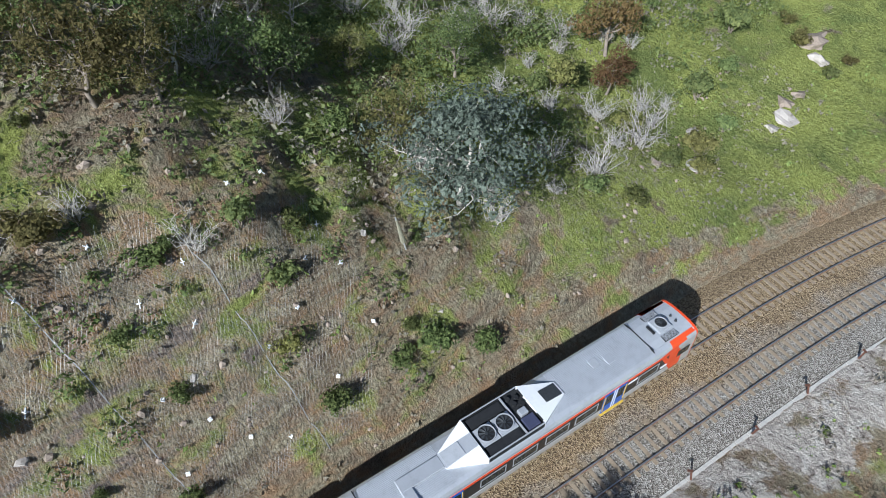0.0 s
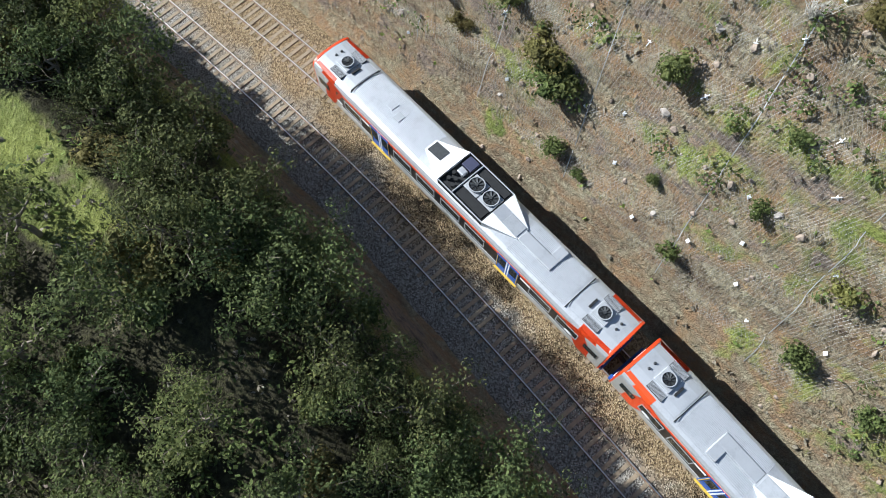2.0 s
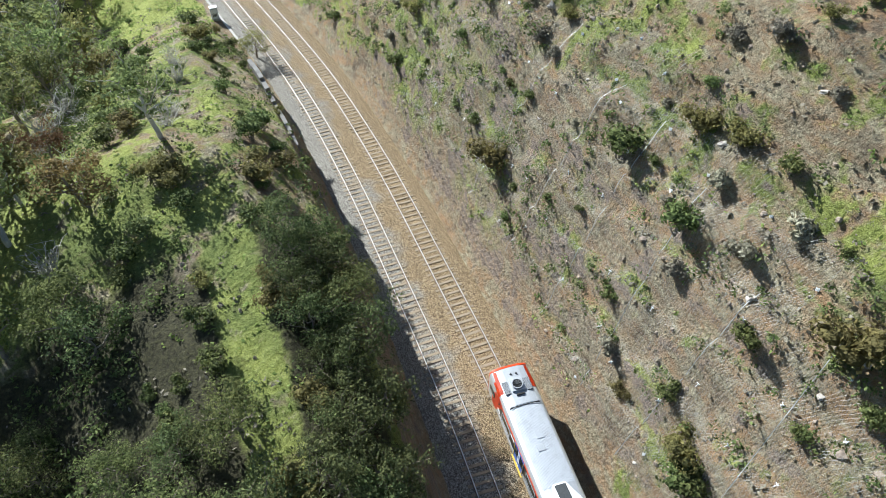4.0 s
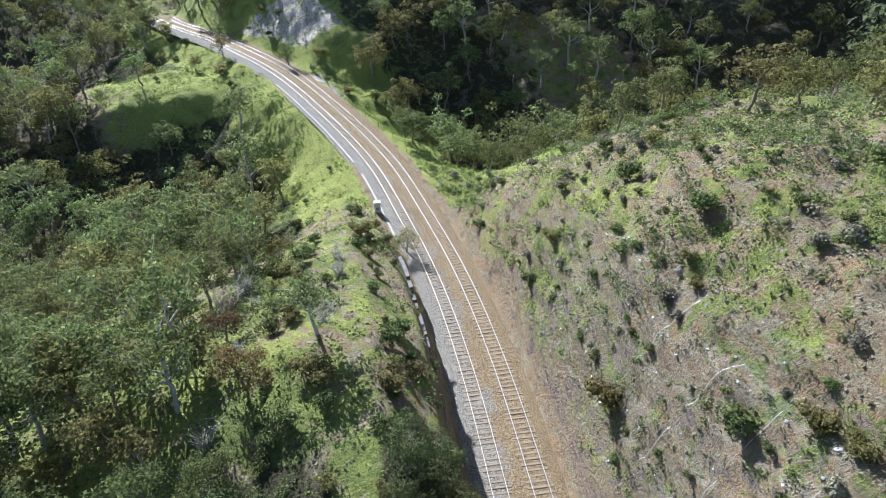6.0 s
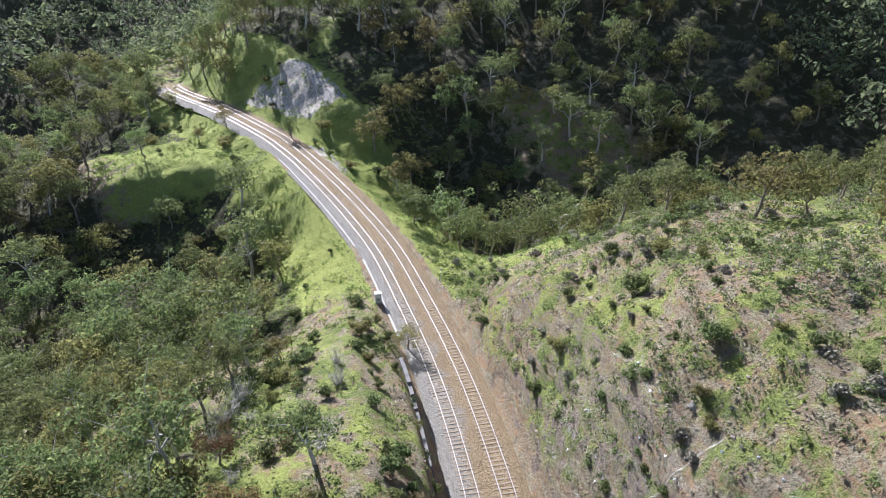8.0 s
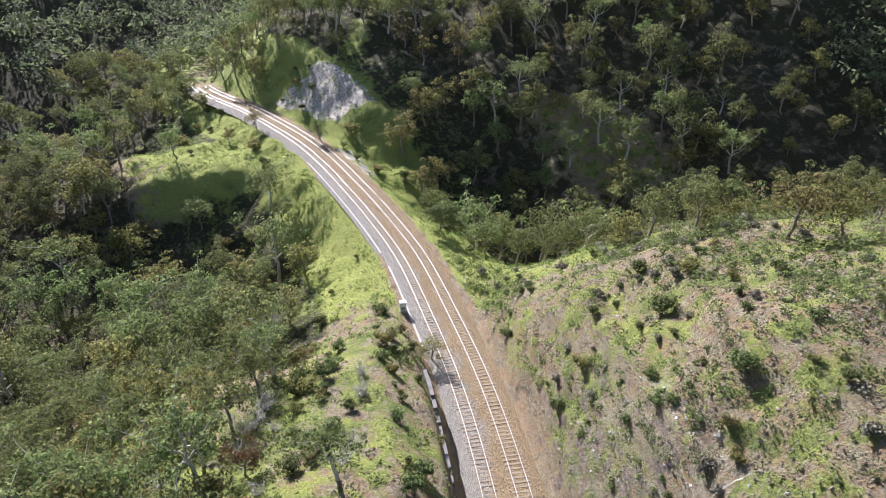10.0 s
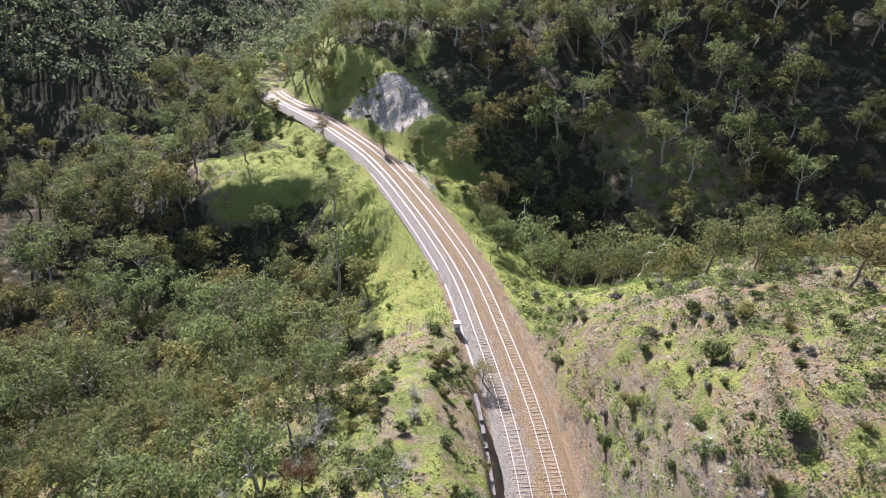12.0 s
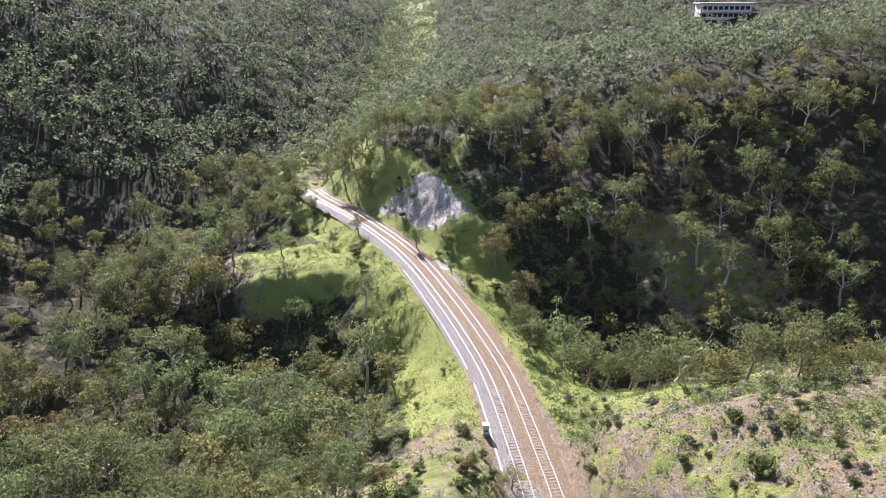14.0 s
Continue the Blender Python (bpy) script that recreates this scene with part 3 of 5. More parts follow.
def railcar():
    car = thing("railcar", "silver and orange diesel railcar with black window band", "railcar", "coupled two-car train")
    body = [(1.45, 0.95), (1.5, 1.3), (1.5, 3.24), (-1.5, 3.24), (-1.5, 1.3), (-1.45, 0.95)]
    part("body", prism(body, -HALF + 0.1, HALF - 0.1), SILVER_SIDE, car, "grey metal car sides")
    roof = part("roof", prism(ROOF, -HALF + 0.12, HALF - 0.12), SILVER, car, "silver corrugated roof")
    bm = bmesh.new()
    for k in range(27):
        x = -1.17 + 2.34 * k / 26
        z = float(np.interp(abs(x), [0, 0.7, 1.12, 1.36], [3.86, 3.83, 3.75, 3.63]))
        for a, c in ((-8.9, -4.6), (2.9, 8.9)):
            box(bm, x, (a + c) / 2, z + 0.008, 0.035, c - a, 0.035)
    tagged(part("roof_ribs", bm, SILVER, roof), "fine lengthwise corrugations", kind="stuff")
    part("underframe", boxed(0, 0, 0.78, 2.7, 24.4, 0.34, 0.05), UNDER, car)
    for u, s in ((-1.5, 4.2), (3.6, 2.6)):
        part("engine_box", boxed(0, u, 0.55, 2.5, s, 0.5, 0.06), UNDER, car)
    for u in (-8.6, 8.6):
        bogie(car, u)
    for sx in (-1, 1):
        side = part("window_band", boxed(sx * 1.5, 0, 2.36, 0.03, 20.6, 1.22), BLACK, car, "glossy black window band")
        for u, w in ((8.7, 1.6), (3.95, 1.6), (1.85, 1.6), (-0.35, 1.6), (-2.45, 1.6), (-7.75, 1.6), (-9.85, 1.55)):
            g = part("window", boxed(sx * 1.512, u, 2.38, 0.02, w, 0.78, 0.0), GLASS, side)
            frame_of(sx * 1.524, u, 2.38, w, 0.78, 0.05, SILVER, g, "window_frame")
        part("stripe", boxed(sx * 1.5, -0.1, 3.12, 0.036, 19.4, 0.2), RED, car, "orange red stripe under the roof")
        part("sill_rail", boxed(sx * 1.5, 0, 1.62, 0.036, 20.0, 0.09), SILVER, car)
        for u in (6.05, -5.2):
            d = part("door", boxed(sx * 1.5, u, 2.2, 0.06, 1.75, 1.95, 0.02), BLUE, car, "blue double sliding doors")
            for k in (-0.44, 0.44):
                part("door_window", boxed(sx * 1.532, u + k, 2.45, 0.012, 0.52, 0.95), GLASS, d)
            for k in (-0.09, 0.09):
                part("door_edge", boxed(sx * 1.534, u + k, 2.2, 0.014, 0.08, 1.9), WHITE, d)
            for k in (-0.8, 0.8):
                part("hand_rail", boxed(sx * 1.545, u + k, 2.2, 0.03, 0.04, 1.5), YELLOW, d)
            part("door_step", boxed(sx * 1.56, u, 1.16, 0.16, 1.8, 0.07), YELLOW, d)
            part("door_sign", boxed(sx * 1.52, u + (1.35 if u > 0 else -1.35), 2.75, 0.012, 0.75, 0.2), WHITE, side)
    for e in (-1, 1):
        # orange end with slanted edge, cab windows and roof cap
        sec = [(1.46, 0.9), (1.52, 1.3), (1.52, 3.24)] + [(x * 1.012, z + 0.012) for x, z in ROOF[1:4]]
        face = [(1.44, 0.9), (1.48, 1.3), (1.48, 3.24)] + [(x * 0.985, z + 0.02) for x, z in ROOF[1:-1]] + [(-1.48, 3.24), (-1.48, 1.3), (-1.44, 0.9)]
        end = part("end_face", prism(face, e * (HALF - 0.16), e * HALF), RED, car, "orange red painted car end")
        for sx in (-1, 1):
            bm = bmesh.new()
            a = [bm.verts.new((sx * x, e * (10.95 - 0.62 * (z - 0.9) if z < 3.3 else 10.4), z)) for x, z in sec]
            c = [bm.verts.new((sx * (x - 0.04), e * (HALF - 0.28 * max(0, z - 2.0) * 0.35), z)) for x, z in sec]
            for i in range(len(sec) - 1):
                bm.faces.new((a[i], a[i + 1], c[i + 1], c[i]))
            bmesh.ops.solidify(bm, geom=bm.faces[:], thickness=0.02)
            part("end_side", bm, RED, end)
        for sx in (-1, 1):
            w = part("cab_window", boxed(sx * 0.88, e * (HALF + 0.005), 2.62, 0.86, 0.03, 0.82, 0.0), GLASS, end)
            for z in (2.18, 3.06):
                part("window_trim", boxed(sx * 0.88, e * (HALF + 0.02), z, 0.92, 0.03, 0.06), SOOT, w)
            part("marker_light", boxed(sx * 1.05, e * (HALF + 0.03), 1.62, 0.4, 0.06, 0.2, 0.02), WHITE, end)
            part("side_window", boxed(sx * 1.535, e * 11.6, 2.42, 0.02, 0.95, 0.55), GLASS, end)
            bm = bmesh.new()
            tube(bm, (sx * 1.53, e * 10.05, 2.05), (sx * 1.545, e * 10.05, 2.05), 0.3, 20)
            bmesh.ops.scale(bm, vec=(1, 1, 0.45), space=Matrix.Translation((0, 0, -2.05)), verts=bm.verts[:])
            part("emblem", bm, WHITE, end, "plain white oval emblem")
        part("gangway_door", boxed(0, e * (HALF + 0.01), 2.15, 0.78, 0.05, 2.1, 0.01), RED, end)
        part("door_glass", boxed(0, e * (HALF + 0.04), 2.75, 0.5, 0.02, 0.6), GLASS, end)
        for k in range(4):
            part("number_bar", boxed(-0.33 + 0.22 * k, e * (HALF + 0.012), 3.4, 0.14, 0.02, 0.22), WHITE, end)
        part("buffer_beam", boxed(0, e * (HALF + 0.02), 0.85, 2.6, 0.3, 0.4, 0.03), BLUE, end, "dark blue buffer beam")
        bm = bmesh.new()
        tube(bm, (0, e * HALF, 0.9), (0, e * (HALF + 0.55), 0.9), 0.13, 12)
        part("coupler", bm, UNDER, end)
        # roof cap, air conditioner and its grilles
        part("roof_panel", prism([(x * 0.9, z + 0.03) for x, z in ROOF[2:-2]], e * 9.2, e * (HALF - 0.18)), GREY if e > 0 else SILVER, roof, "smooth grey roof end panel")
        part("roof_edge", prism([(x * 0.995, z + 0.035) for x, z in ROOF[2:-2]], e * (HALF - 0.17), e * (HALF - 0.03)), RED, end)
        ac = part("air_conditioner", boxed(0, e * 10.75, 3.93, 1.0, 1.0, 0.16, 0.03), GREY, car, "grey roof air conditioner with fan")
        fan(ac, e * 10.75, 0, 0.36, 3.99)
        for sx in (-1, 1):
            grille(ac, e * 10.7, sx * 0.82, 0.42, 1.05, 3.8)
        part("unit_strip", boxed(0, e * 9.98, 3.93, 0.62, 0.13, 0.12), SOOT, ac)
        bm = bmesh.new()
        tube(bm, (-1.22, e * 9.1, 3.78), (1.22, e * 9.1, 3.78), 0.03, 8)
        box(bm, 0, e * 9.1, 3.88, 2.2, 0.05, 0.03)
        part("cross_bar", bm, SOOT, roof)
        for x in (-0.12, 0.3):
            bm = bmesh.new()
            tube(bm, (x, e * 11.75, 3.86), (x, e * 11.75, 3.98), 0.1, 12, 0.05)
            part("horn", bm, DARK, car)
    # engine well with fans, between white wedges
    well = part("engine_well", boxed(0, -0.83, 3.9, 2.56, 3.6, 0.12), SOOT, car, "open black engine well with cooling fans")
    for sx in (-1, 1):
        part("well_wall", boxed(sx * 1.26, -0.83, 3.86, 0.05, 3.6, 0.5), SOOT, well)
        part("well_rail", boxed(sx * 1.27, -0.83, 4.12, 0.07, 3.62, 0.04), SILVER, well)
    for u in (-0.8, -1.95):
        part("fan_box", boxed(0.1, u, 4.0, 1.08, 1.08, 0.14, 0.02), GREY, well)
        fan(well, u, 0.1, 0.45, 4.06)
    part("divider", boxed(0, -0.15, 4.03, 2.5, 0.06, 0.18), SILVER, well)
    part("pipe_box", boxed(0.78, 0.42, 4.05, 0.75, 0.75, 0.2, 0.03), plain("dark blue machine casing", (0.05, 0.055, 0.10), 0.5), well)
    part("pump", boxed(0.1, 0.4, 4.06, 0.42, 0.5, 0.26, 0.05), SILVER, well)
    for x, u in ((-0.5, 0.3), (-0.75, 0.62), (-0.28, 0.68), (-0.9, 0.15)):
        bm = bmesh.new()
        tube(bm, (x, u, 3.95), (x, u, 4.16), 0.13, 12)
        part("filter_can", bm, SOOT, well)
    part("radiator", boxed(-0.82, -1.4, 4.02, 0.6, 2.1, 0.12), SOOT, well)
    part("radiator", boxed(0.95, -1.4, 4.0, 0.5, 2.1, 0.1), SOOT, well)
    for s, u0, u1 in ((1, 0.98, 3.0), (-1, -2.64, -4.65)):
        for sx in (-1, 1):
            bm = bmesh.new()
            p = [(sx * 1.3, u0, 3.66), (sx * 1.3, u0, 4.16), (sx * 0.42, u0, 4.2), (sx * 0.42, u0, 3.8), (sx * 0.44, u1, 3.84), (sx * 0.44, u1, 3.94), (sx * 0.4, u1, 3.8)]
            v = [bm.verts.new(q) for q in p]
            for f in ((0, 1, 2, 3), (1, 5, 2), (0, 4, 5, 1), (2, 5, 6, 3)):
                bm.faces.new([v[i] for i in f])
            bmesh.ops.recalc_face_normals(bm, faces=bm.faces[:])
            bmesh.ops.solidify(bm, geom=bm.faces[:], thickness=0.02)
            part("fairing", bm, WHITE, car, "white sloping roof fairing")
            part("fairing_slot", boxed(sx * 0.86, u0 - s * 0.01, 4.0, 0.5, 0.12, 0.32), SOOT, car)
        bm = bmesh.new()
        v = [bm.verts.new(q) for q in ((-0.42, u0, 4.2), (0.42, u0, 4.2), (0.44, u1, 3.95), (-0.44, u1, 3.95), (-0.42, u0, 3.8), (0.42, u0, 3.8), (0.44, u1, 3.8), (-0.44, u1, 3.8))]
        for f in ((0, 1, 2, 3), (3, 2, 6, 7), (0, 3, 7, 4), (1, 5, 6, 2), (0, 4, 5, 1)):
            bm.faces.new([v[i] for i in f])
        bmesh.ops.recalc_face_normals(bm, faces=bm.faces[:])
        part("fairing_deck", bm, WHITE if s > 0 else SILVER, car)
        zt = 4.01 if s > 0 else 4.03
        bm = bmesh.new()
        box(bm, 0, 0, 0, 0.78, 1.1, 0.03)
        h = part("intake_hatch", bm, DARK if s > 0 else GREY, car)
        h.matrix_world = pose(0, u1 - s * 0.66, 4.055, s * -7.1, 0, 0)
    # raised duct that turns across the roof
    duct = part("roof_duct", boxed(-0.05, -5.9, 3.9, 0.75, 2.5, 0.14, 0.04), SILVER, car, "raised sheet-metal duct on roof")
    part("duct_elbow", boxed(0.55, -6.85, 3.89, 1.1, 0.62, 0.14, 0.04), SILVER, duct)
    for u in (6.6, 5.7):
        part("roof_hatch", boxed(0.1 if u > 6 else -0.15, u, 3.87, 0.55, 0.5, 0.07, 0.01), SILVER if u > 6 else GREY, car)
    return car


def seat_on_line(y):
    """The pose of a car whose middle stands at y: its bogies are on the curve."""
    a, c = Vector((float(near_line(y - 8.6)), y - 8.6, 0)), Vector((float(near_line(y + 8.6)), y + 8.6, 0))
    return pose(*((a + c) / 2), 0, 0, -math.degrees(math.atan2(c.x - a.x, c.y - a.y)))


car_a = railcar()
car_b = copy_thing(car_a, seat_on_line(-13.65) @ pose(0, 0, 0, 0, 0, 180))
car_a.matrix_world = seat_on_line(12.0)

# ---- plants ----
def leaf_quads(rng, centres, radii, per, size, flat=0.7, droop=0.0, face=1.1, thin=1.0):
    """Small leaf sprays on the skin of clumps, facing outwards: vertices (n, 4, 3)."""
    out = []
    for c, r in zip(centres, radii):
        n = max(3, int(per * rng.uniform(0.7, 1.3)))
        p = rng.normal(size=(n, 3))
        p[:, 2] = np.where(rng.uniform(size=n) < 0.55, np.abs(p[:, 2]), p[:, 2])
        p /= np.linalg.norm(p, axis=1)[:, None]
        out_dir = p * (1, 1, 1.3)
        p = p * (rng.uniform(0.3, 1.08, (n, 1)) ** 0.45) * r
        p[:, 2] *= flat
        w = out_dir * face + rng.normal(size=(n, 3)) * 0.55
        w /= np.linalg.norm(w, axis=1)[:, None]
        a = np.cross(w, rng.normal(size=(n, 3)))
        a[:, 2] -= droop
        a /= np.linalg.norm(a, axis=1)[:, None]
        b = np.cross(w, a)
        b /= np.linalg.norm(b, axis=1)[:, None]
        s = size * rng.uniform(0.5, 1.3, (n, 1))
        m = c + p
        a, b = a * s, b * s * rng.uniform(0.35, 0.7, (n, 1)) * thin
        out.append(np.stack([m - a, m - 0.15 * a + b, m + a, m + 0.15 * a - b], 1))
    return np.concatenate(out)


def ball_grid():
    """A rounded cube, three points an edge: 26 points and 24 four-sided faces."""
    pts = [p for p in itertools.product((-1, 0, 1), repeat=3) if any(p)]
    at, faces = {p: i for i, p in enumerate(pts)}, []
    for ax in range(3):
        for side in (-1, 1):
            for a in (-1, 0):
                for c in (-1, 0):
                    ring = []
                    for da, dc in ((0, 0), (1, 0), (1, 1), (0, 1)):
                        q = [0, 0, 0]
                        q[ax], q[(ax + 1) % 3], q[(ax + 2) % 3] = side, a + da, c + dc
                        ring.append(at[tuple(q)])
                    faces.append(ring if side > 0 else ring[::-1])
    p = np.array(pts, float)
    return p / np.linalg.norm(p, axis=1)[:, None], np.array(faces)


BALL_P, BALL_F = ball_grid()


def clump_cores(rng, centres, radii, flat=0.7, fill=0.8):
    """Lumpy bodies of close foliage inside the clumps: vertices (n, 26, 3)."""
    c, r = np.array(centres, float), np.array(radii, float) * fill
    p = BALL_P[None] * rng.uniform(0.68, 1.2, (len(c), 26, 1)) * r[:, None, None]
    p[..., 2] *= flat
    return c[:, None] + p


def quads_mesh(name, q, mat, cores=None):
    """One mesh out of loose leaves (n, 4, 3) and, where given, clump bodies (m, 26, 3)."""
    me = bpy.data.meshes.new(name)
    n, m = len(q), 0 if cores is None else len(cores)
    co, vi = q.reshape(-1), np.arange(4 * n)
    if m:
        co = np.r_[co, cores.reshape(-1)]
        vi = np.r_[vi, (4 * n + 26 * np.arange(m)[:, None, None] + BALL_F[None]).reshape(-1)]
    me.vertices.add(4 * n + 26 * m)
    me.vertices.foreach_set("co", co.astype(np.float32))
    me.loops.add(len(vi))
    me.loops.foreach_set("vertex_index", vi.astype(np.int32))
    me.polygons.add(n + 24 * m)
    me.polygons.foreach_set("loop_start", np.arange(0, len(vi), 4, dtype=np.int32))
    me.update(calc_edges=True)
    if m:
        me.shade_smooth()
    me.materials.append(mat)
    return me


def limb(verts, faces, pts, radii, seg=6):
    """A bent, tapering limb through the points."""
    o = len(verts)
    pts = [Vector([float(c) for c in p]) for p in pts]
    for i, (p, r) in enumerate(zip(pts, radii)):
        d = (pts[min(i + 1, len(pts) - 1)] - pts[max(i - 1, 0)]).normalized()
        side = d.cross(Vector((0.3, 0.2, 1) if abs(d.z) < 0.9 else (1, 0.2, 0))).normalized()
        up = side.cross(d)
        for k in range(seg):
            a = 2 * math.pi * k / seg
            verts.append(tuple(p + float(r) * (math.cos(a) * side + math.sin(a) * up)))
    for i in range(len(pts) - 1):
        for k in range(seg):
            k2 = (k + 1) % seg
            faces.append((o + i * seg + k, o + i * seg + k2, o + (i + 1) * seg + k2, o + (i + 1) * seg + k))


def bend(rng, a, b, n, wob):
    a, b = np.array(a, float), np.array(b, float)
    t = np.linspace(0, 1, n)[:, None]
    p = a + (b - a) * t + rng.normal(size=(n, 3)) * wob * np.sin(np.pi * t) * np.linalg.norm(b - a)
    return p


def gum_tree(seed, tall, spread, clear, per, size, leaf, bark, label, clumps=16, dead=0.0, joined=False):
    """A gum tree: bent trunk, rising limbs, uneven crown of leaf clumps with gaps."""
    rng = np.random.RandomState(seed)
    verts, faces = [], []
    top = np.array([rng.uniform(-.12, .12) * tall, rng.uniform(-.12, .12) * tall, tall * 0.62])
    trunk = bend(rng, (0, 0, -0.6), top, 7, 0.03)
    r0 = 0.024 * tall + 0.05
    limb(verts, faces, trunk, np.linspace(r0, r0 * 0.4, 7), 7)
    centres, radii = [], []
    arms = rng.randint(5, 8)
    for k in range(arms):
        f = clear + (0.95 - clear) * k / arms
        i = f * 6
        base = trunk[int(i)] + (trunk[min(6, int(i) + 1)] - trunk[int(i)]) * (i % 1)
        a = k * 2.4 + rng.uniform(-.5, .5)
        out = spread * rng.uniform(0.55, 1.0) * (1.15 - 0.45 * f)
        tip = base + np.array([math.cos(a) * out, math.sin(a) * out, tall * rng.uniform(0.12, 0.34)])
        arm = bend(rng, base, tip, 5, 0.07)
        limb(verts, faces, arm, np.linspace(r0 * 0.45, r0 * 0.12, 5), 5)
        for j in range(3):
            b0 = arm[2 + j % 3]
            t2 = b0 + rng.normal(size=3) * spread * 0.3 + (0, 0, tall * 0.08)
            limb(verts, faces, bend(rng, b0, t2, 3, 0.08), (r0 * 0.15, r0 * 0.1, r0 * 0.04), 4)
            centres.append(t2)
            radii.append(spread * rng.uniform(0.2, 0.36))
        centres.append(tip)
        radii.append(spread * rng.uniform(0.26, 0.42))
    for k in range(max(0, clumps - len(centres))):
        a, s = rng.uniform(0, 6.3), rng.uniform(0.1, 0.85) * spread
        centres.append(np.array([math.cos(a) * s, math.sin(a) * s, tall * (0.93 - 0.33 * (s / spread) ** 2 - rng.uniform(0, 0.25))]) + (top[0], top[1], 0))
        radii.append(spread * rng.uniform(0.2, 0.36))
    leaves = leaf_quads(rng, centres, np.array(radii) * 1.15, per, size, 0.7, 0.15, 1.7)
    if joined:
        return leaves, verts, faces
    tree = thing("gum_tree", label, "tree")
    t = new("trunk", mesh_from("trunk", verts, faces, bark, True))
    t.parent = tree
    if dead < 1:
        c = new("crown", quads_mesh("crown", leaves, leaf))
        c.parent = tree
    return tree


def bush(seed, wide, tall, per, size, leaf, name, label, category="shrub", stems=7):
    rng = np.random.RandomState(seed)
    centres, radii, verts, faces = [], [], [], []
    for k in range(stems):
        a, s = rng.uniform(0, 6.3), wide * 0.5 * rng.uniform(0.1, 0.8)
        tip = np.array([math.cos(a) * s, math.sin(a) * s, tall * rng.uniform(0.4, 0.8)])
        limb(verts, faces, bend(rng, (0, 0, -0.25), tip, 4, 0.08), (0.05, 0.04, 0.03, 0.012), 4)
        centres.append(tip)
        radii.append(wide * rng.uniform(0.2, 0.32))
    ob = thing(name, label, category)
    s = new("stem", mesh_from("stem", verts, faces, BARK, True))
    s.parent = ob
    f = new("foliage", quads_mesh("foliage", leaf_quads(rng, centres, radii, per, size, 0.85, -0.2), leaf, clump_cores(rng, centres, radii, 0.7, 0.5)))
    f.parent = ob
    return ob


def twiggy(seed, wide, tall, n, name, label):
    """A bare, grey, twiggy shrub."""
    rng = np.random.RandomState(seed)
    verts, faces = [], []
    for k in range(n):
        a = rng.uniform(0, 6.3)
        tip = np.array([math.cos(a) * wide * 0.5 * rng.uniform(.3, 1), math.sin(a) * wide * 0.5 * rng.uniform(.3, 1), tall * rng.uniform(.5, 1)])
        b = bend(rng, (0, 0, -0.2), tip, 4, 0.1)
        limb(verts, faces, b, (0.05, 0.035, 0.022, 0.01), 3)
        for j in range(3):
            limb(verts, faces, bend(rng, b[1 + j % 3], b[1 + j % 3] + rng.normal(size=3) * wide * .16 + (0, 0, .15), 3, .1), (0.022, 0.015, 0.006), 3)
    ob = thing(name, label, "shrub")
    s = new("branchwork", mesh_from("branchwork", verts, faces, BARK_PALE, True))
    s.parent = ob
    return ob


def plant(ob, x, y, scale=1.0, turn=0.0, sink=0.1, lean=0.0):
    c = copy_thing(ob, pose(x, y, height(x, y) - sink, lean, 0, turn))
    c.scale = (scale, scale, scale * (0.9 + 0.2 * ((turn * 7) % 1)))
    return c


GUM_L = "grey-green gum tree with pale limbs on the hillside"
OLV_L = "olive-brown gum tree with open crown on the slope"
near_gums = [gum_tree(21, 9.5, 4.0, 0.4, 72, 0.17, LEAF_GUM, BARK, GUM_L, 34), gum_tree(22, 8, 3.6, 0.35, 72, 0.17, LEAF_OLIVE, BARK, OLV_L, 30),
             gum_tree(23, 9, 4.2, 0.4, 72, 0.17, LEAF_GUM, BARK_PALE, GUM_L, 32)]
bank_gums = [gum_tree(k, 7.6, 3.8, 0.3, 72, 0.17, LEAF_BANK, BARK, "dark green bushy tree on the shaded bank", 32) for k in (25, 26)]
rust_gum = gum_tree(24, 7, 3.2, 0.4, 72, 0.17, LEAF_RUST, BARK, "rust-brown leaved gum tree among green trees", 30)
MID = ((31, 13, 4.6, 0.5, 42, 0.31, LEAF_GUM, BARK, GUM_L, 32), (32, 11, 4.4, 0.45, 42, 0.31, LEAF_OLIVE, BARK, OLV_L, 30), (33, 15, 4.8, 0.55, 42, 0.31, LEAF_GUM, BARK_PALE, GUM_L, 32),
       (34, 9, 3.8, 0.4, 42, 0.31, LEAF_OLIVE, BARK_PALE, OLV_L, 27), (35, 12, 4.2, 0.5, 42, 0.31, LEAF_GUM, BARK, GUM_L, 29))
mid_gums = [gum_tree(*row) for row in MID]
MID_SHAPES = [gum_tree(*row, joined=True) for row in MID]
SH_L = "dark green rounded shrub on the rocky slope"
shrubs = [bush(41, 2.2, 1.5, 75, 0.11, LEAF_SHRUB, "shrub", SH_L), bush(42, 1.7, 1.2, 75, 0.1, LEAF_SHRUB, "shrub", SH_L, stems=6),
          bush(43, 2.6, 1.7, 75, 0.12, LEAF_OLIVE, "shrub", "olive-brown shrub on the rocky slope", stems=8), bush(44, 2.0, 1.3, 75, 0.11, LEAF_GUM, "shrub", "grey-green low shrub among dry grass")]
scrub = [bush(51, 2.0, 1.2, 60, 0.16, LEAF_DRY, "dry_scrub", "grey dry scrub bush on the slope", "scrub"), twiggy(52, 2.6, 1.9, 26, "dead_shrub", "bleached leafless shrub with tangled twigs"),
         twiggy(53, 3.4, 2.4, 30, "dead_shrub", "bleached leafless shrub with tangled twigs")]
TEMPLATES = [rust_gum] + bank_gums + near_gums + mid_gums + shrubs + scrub


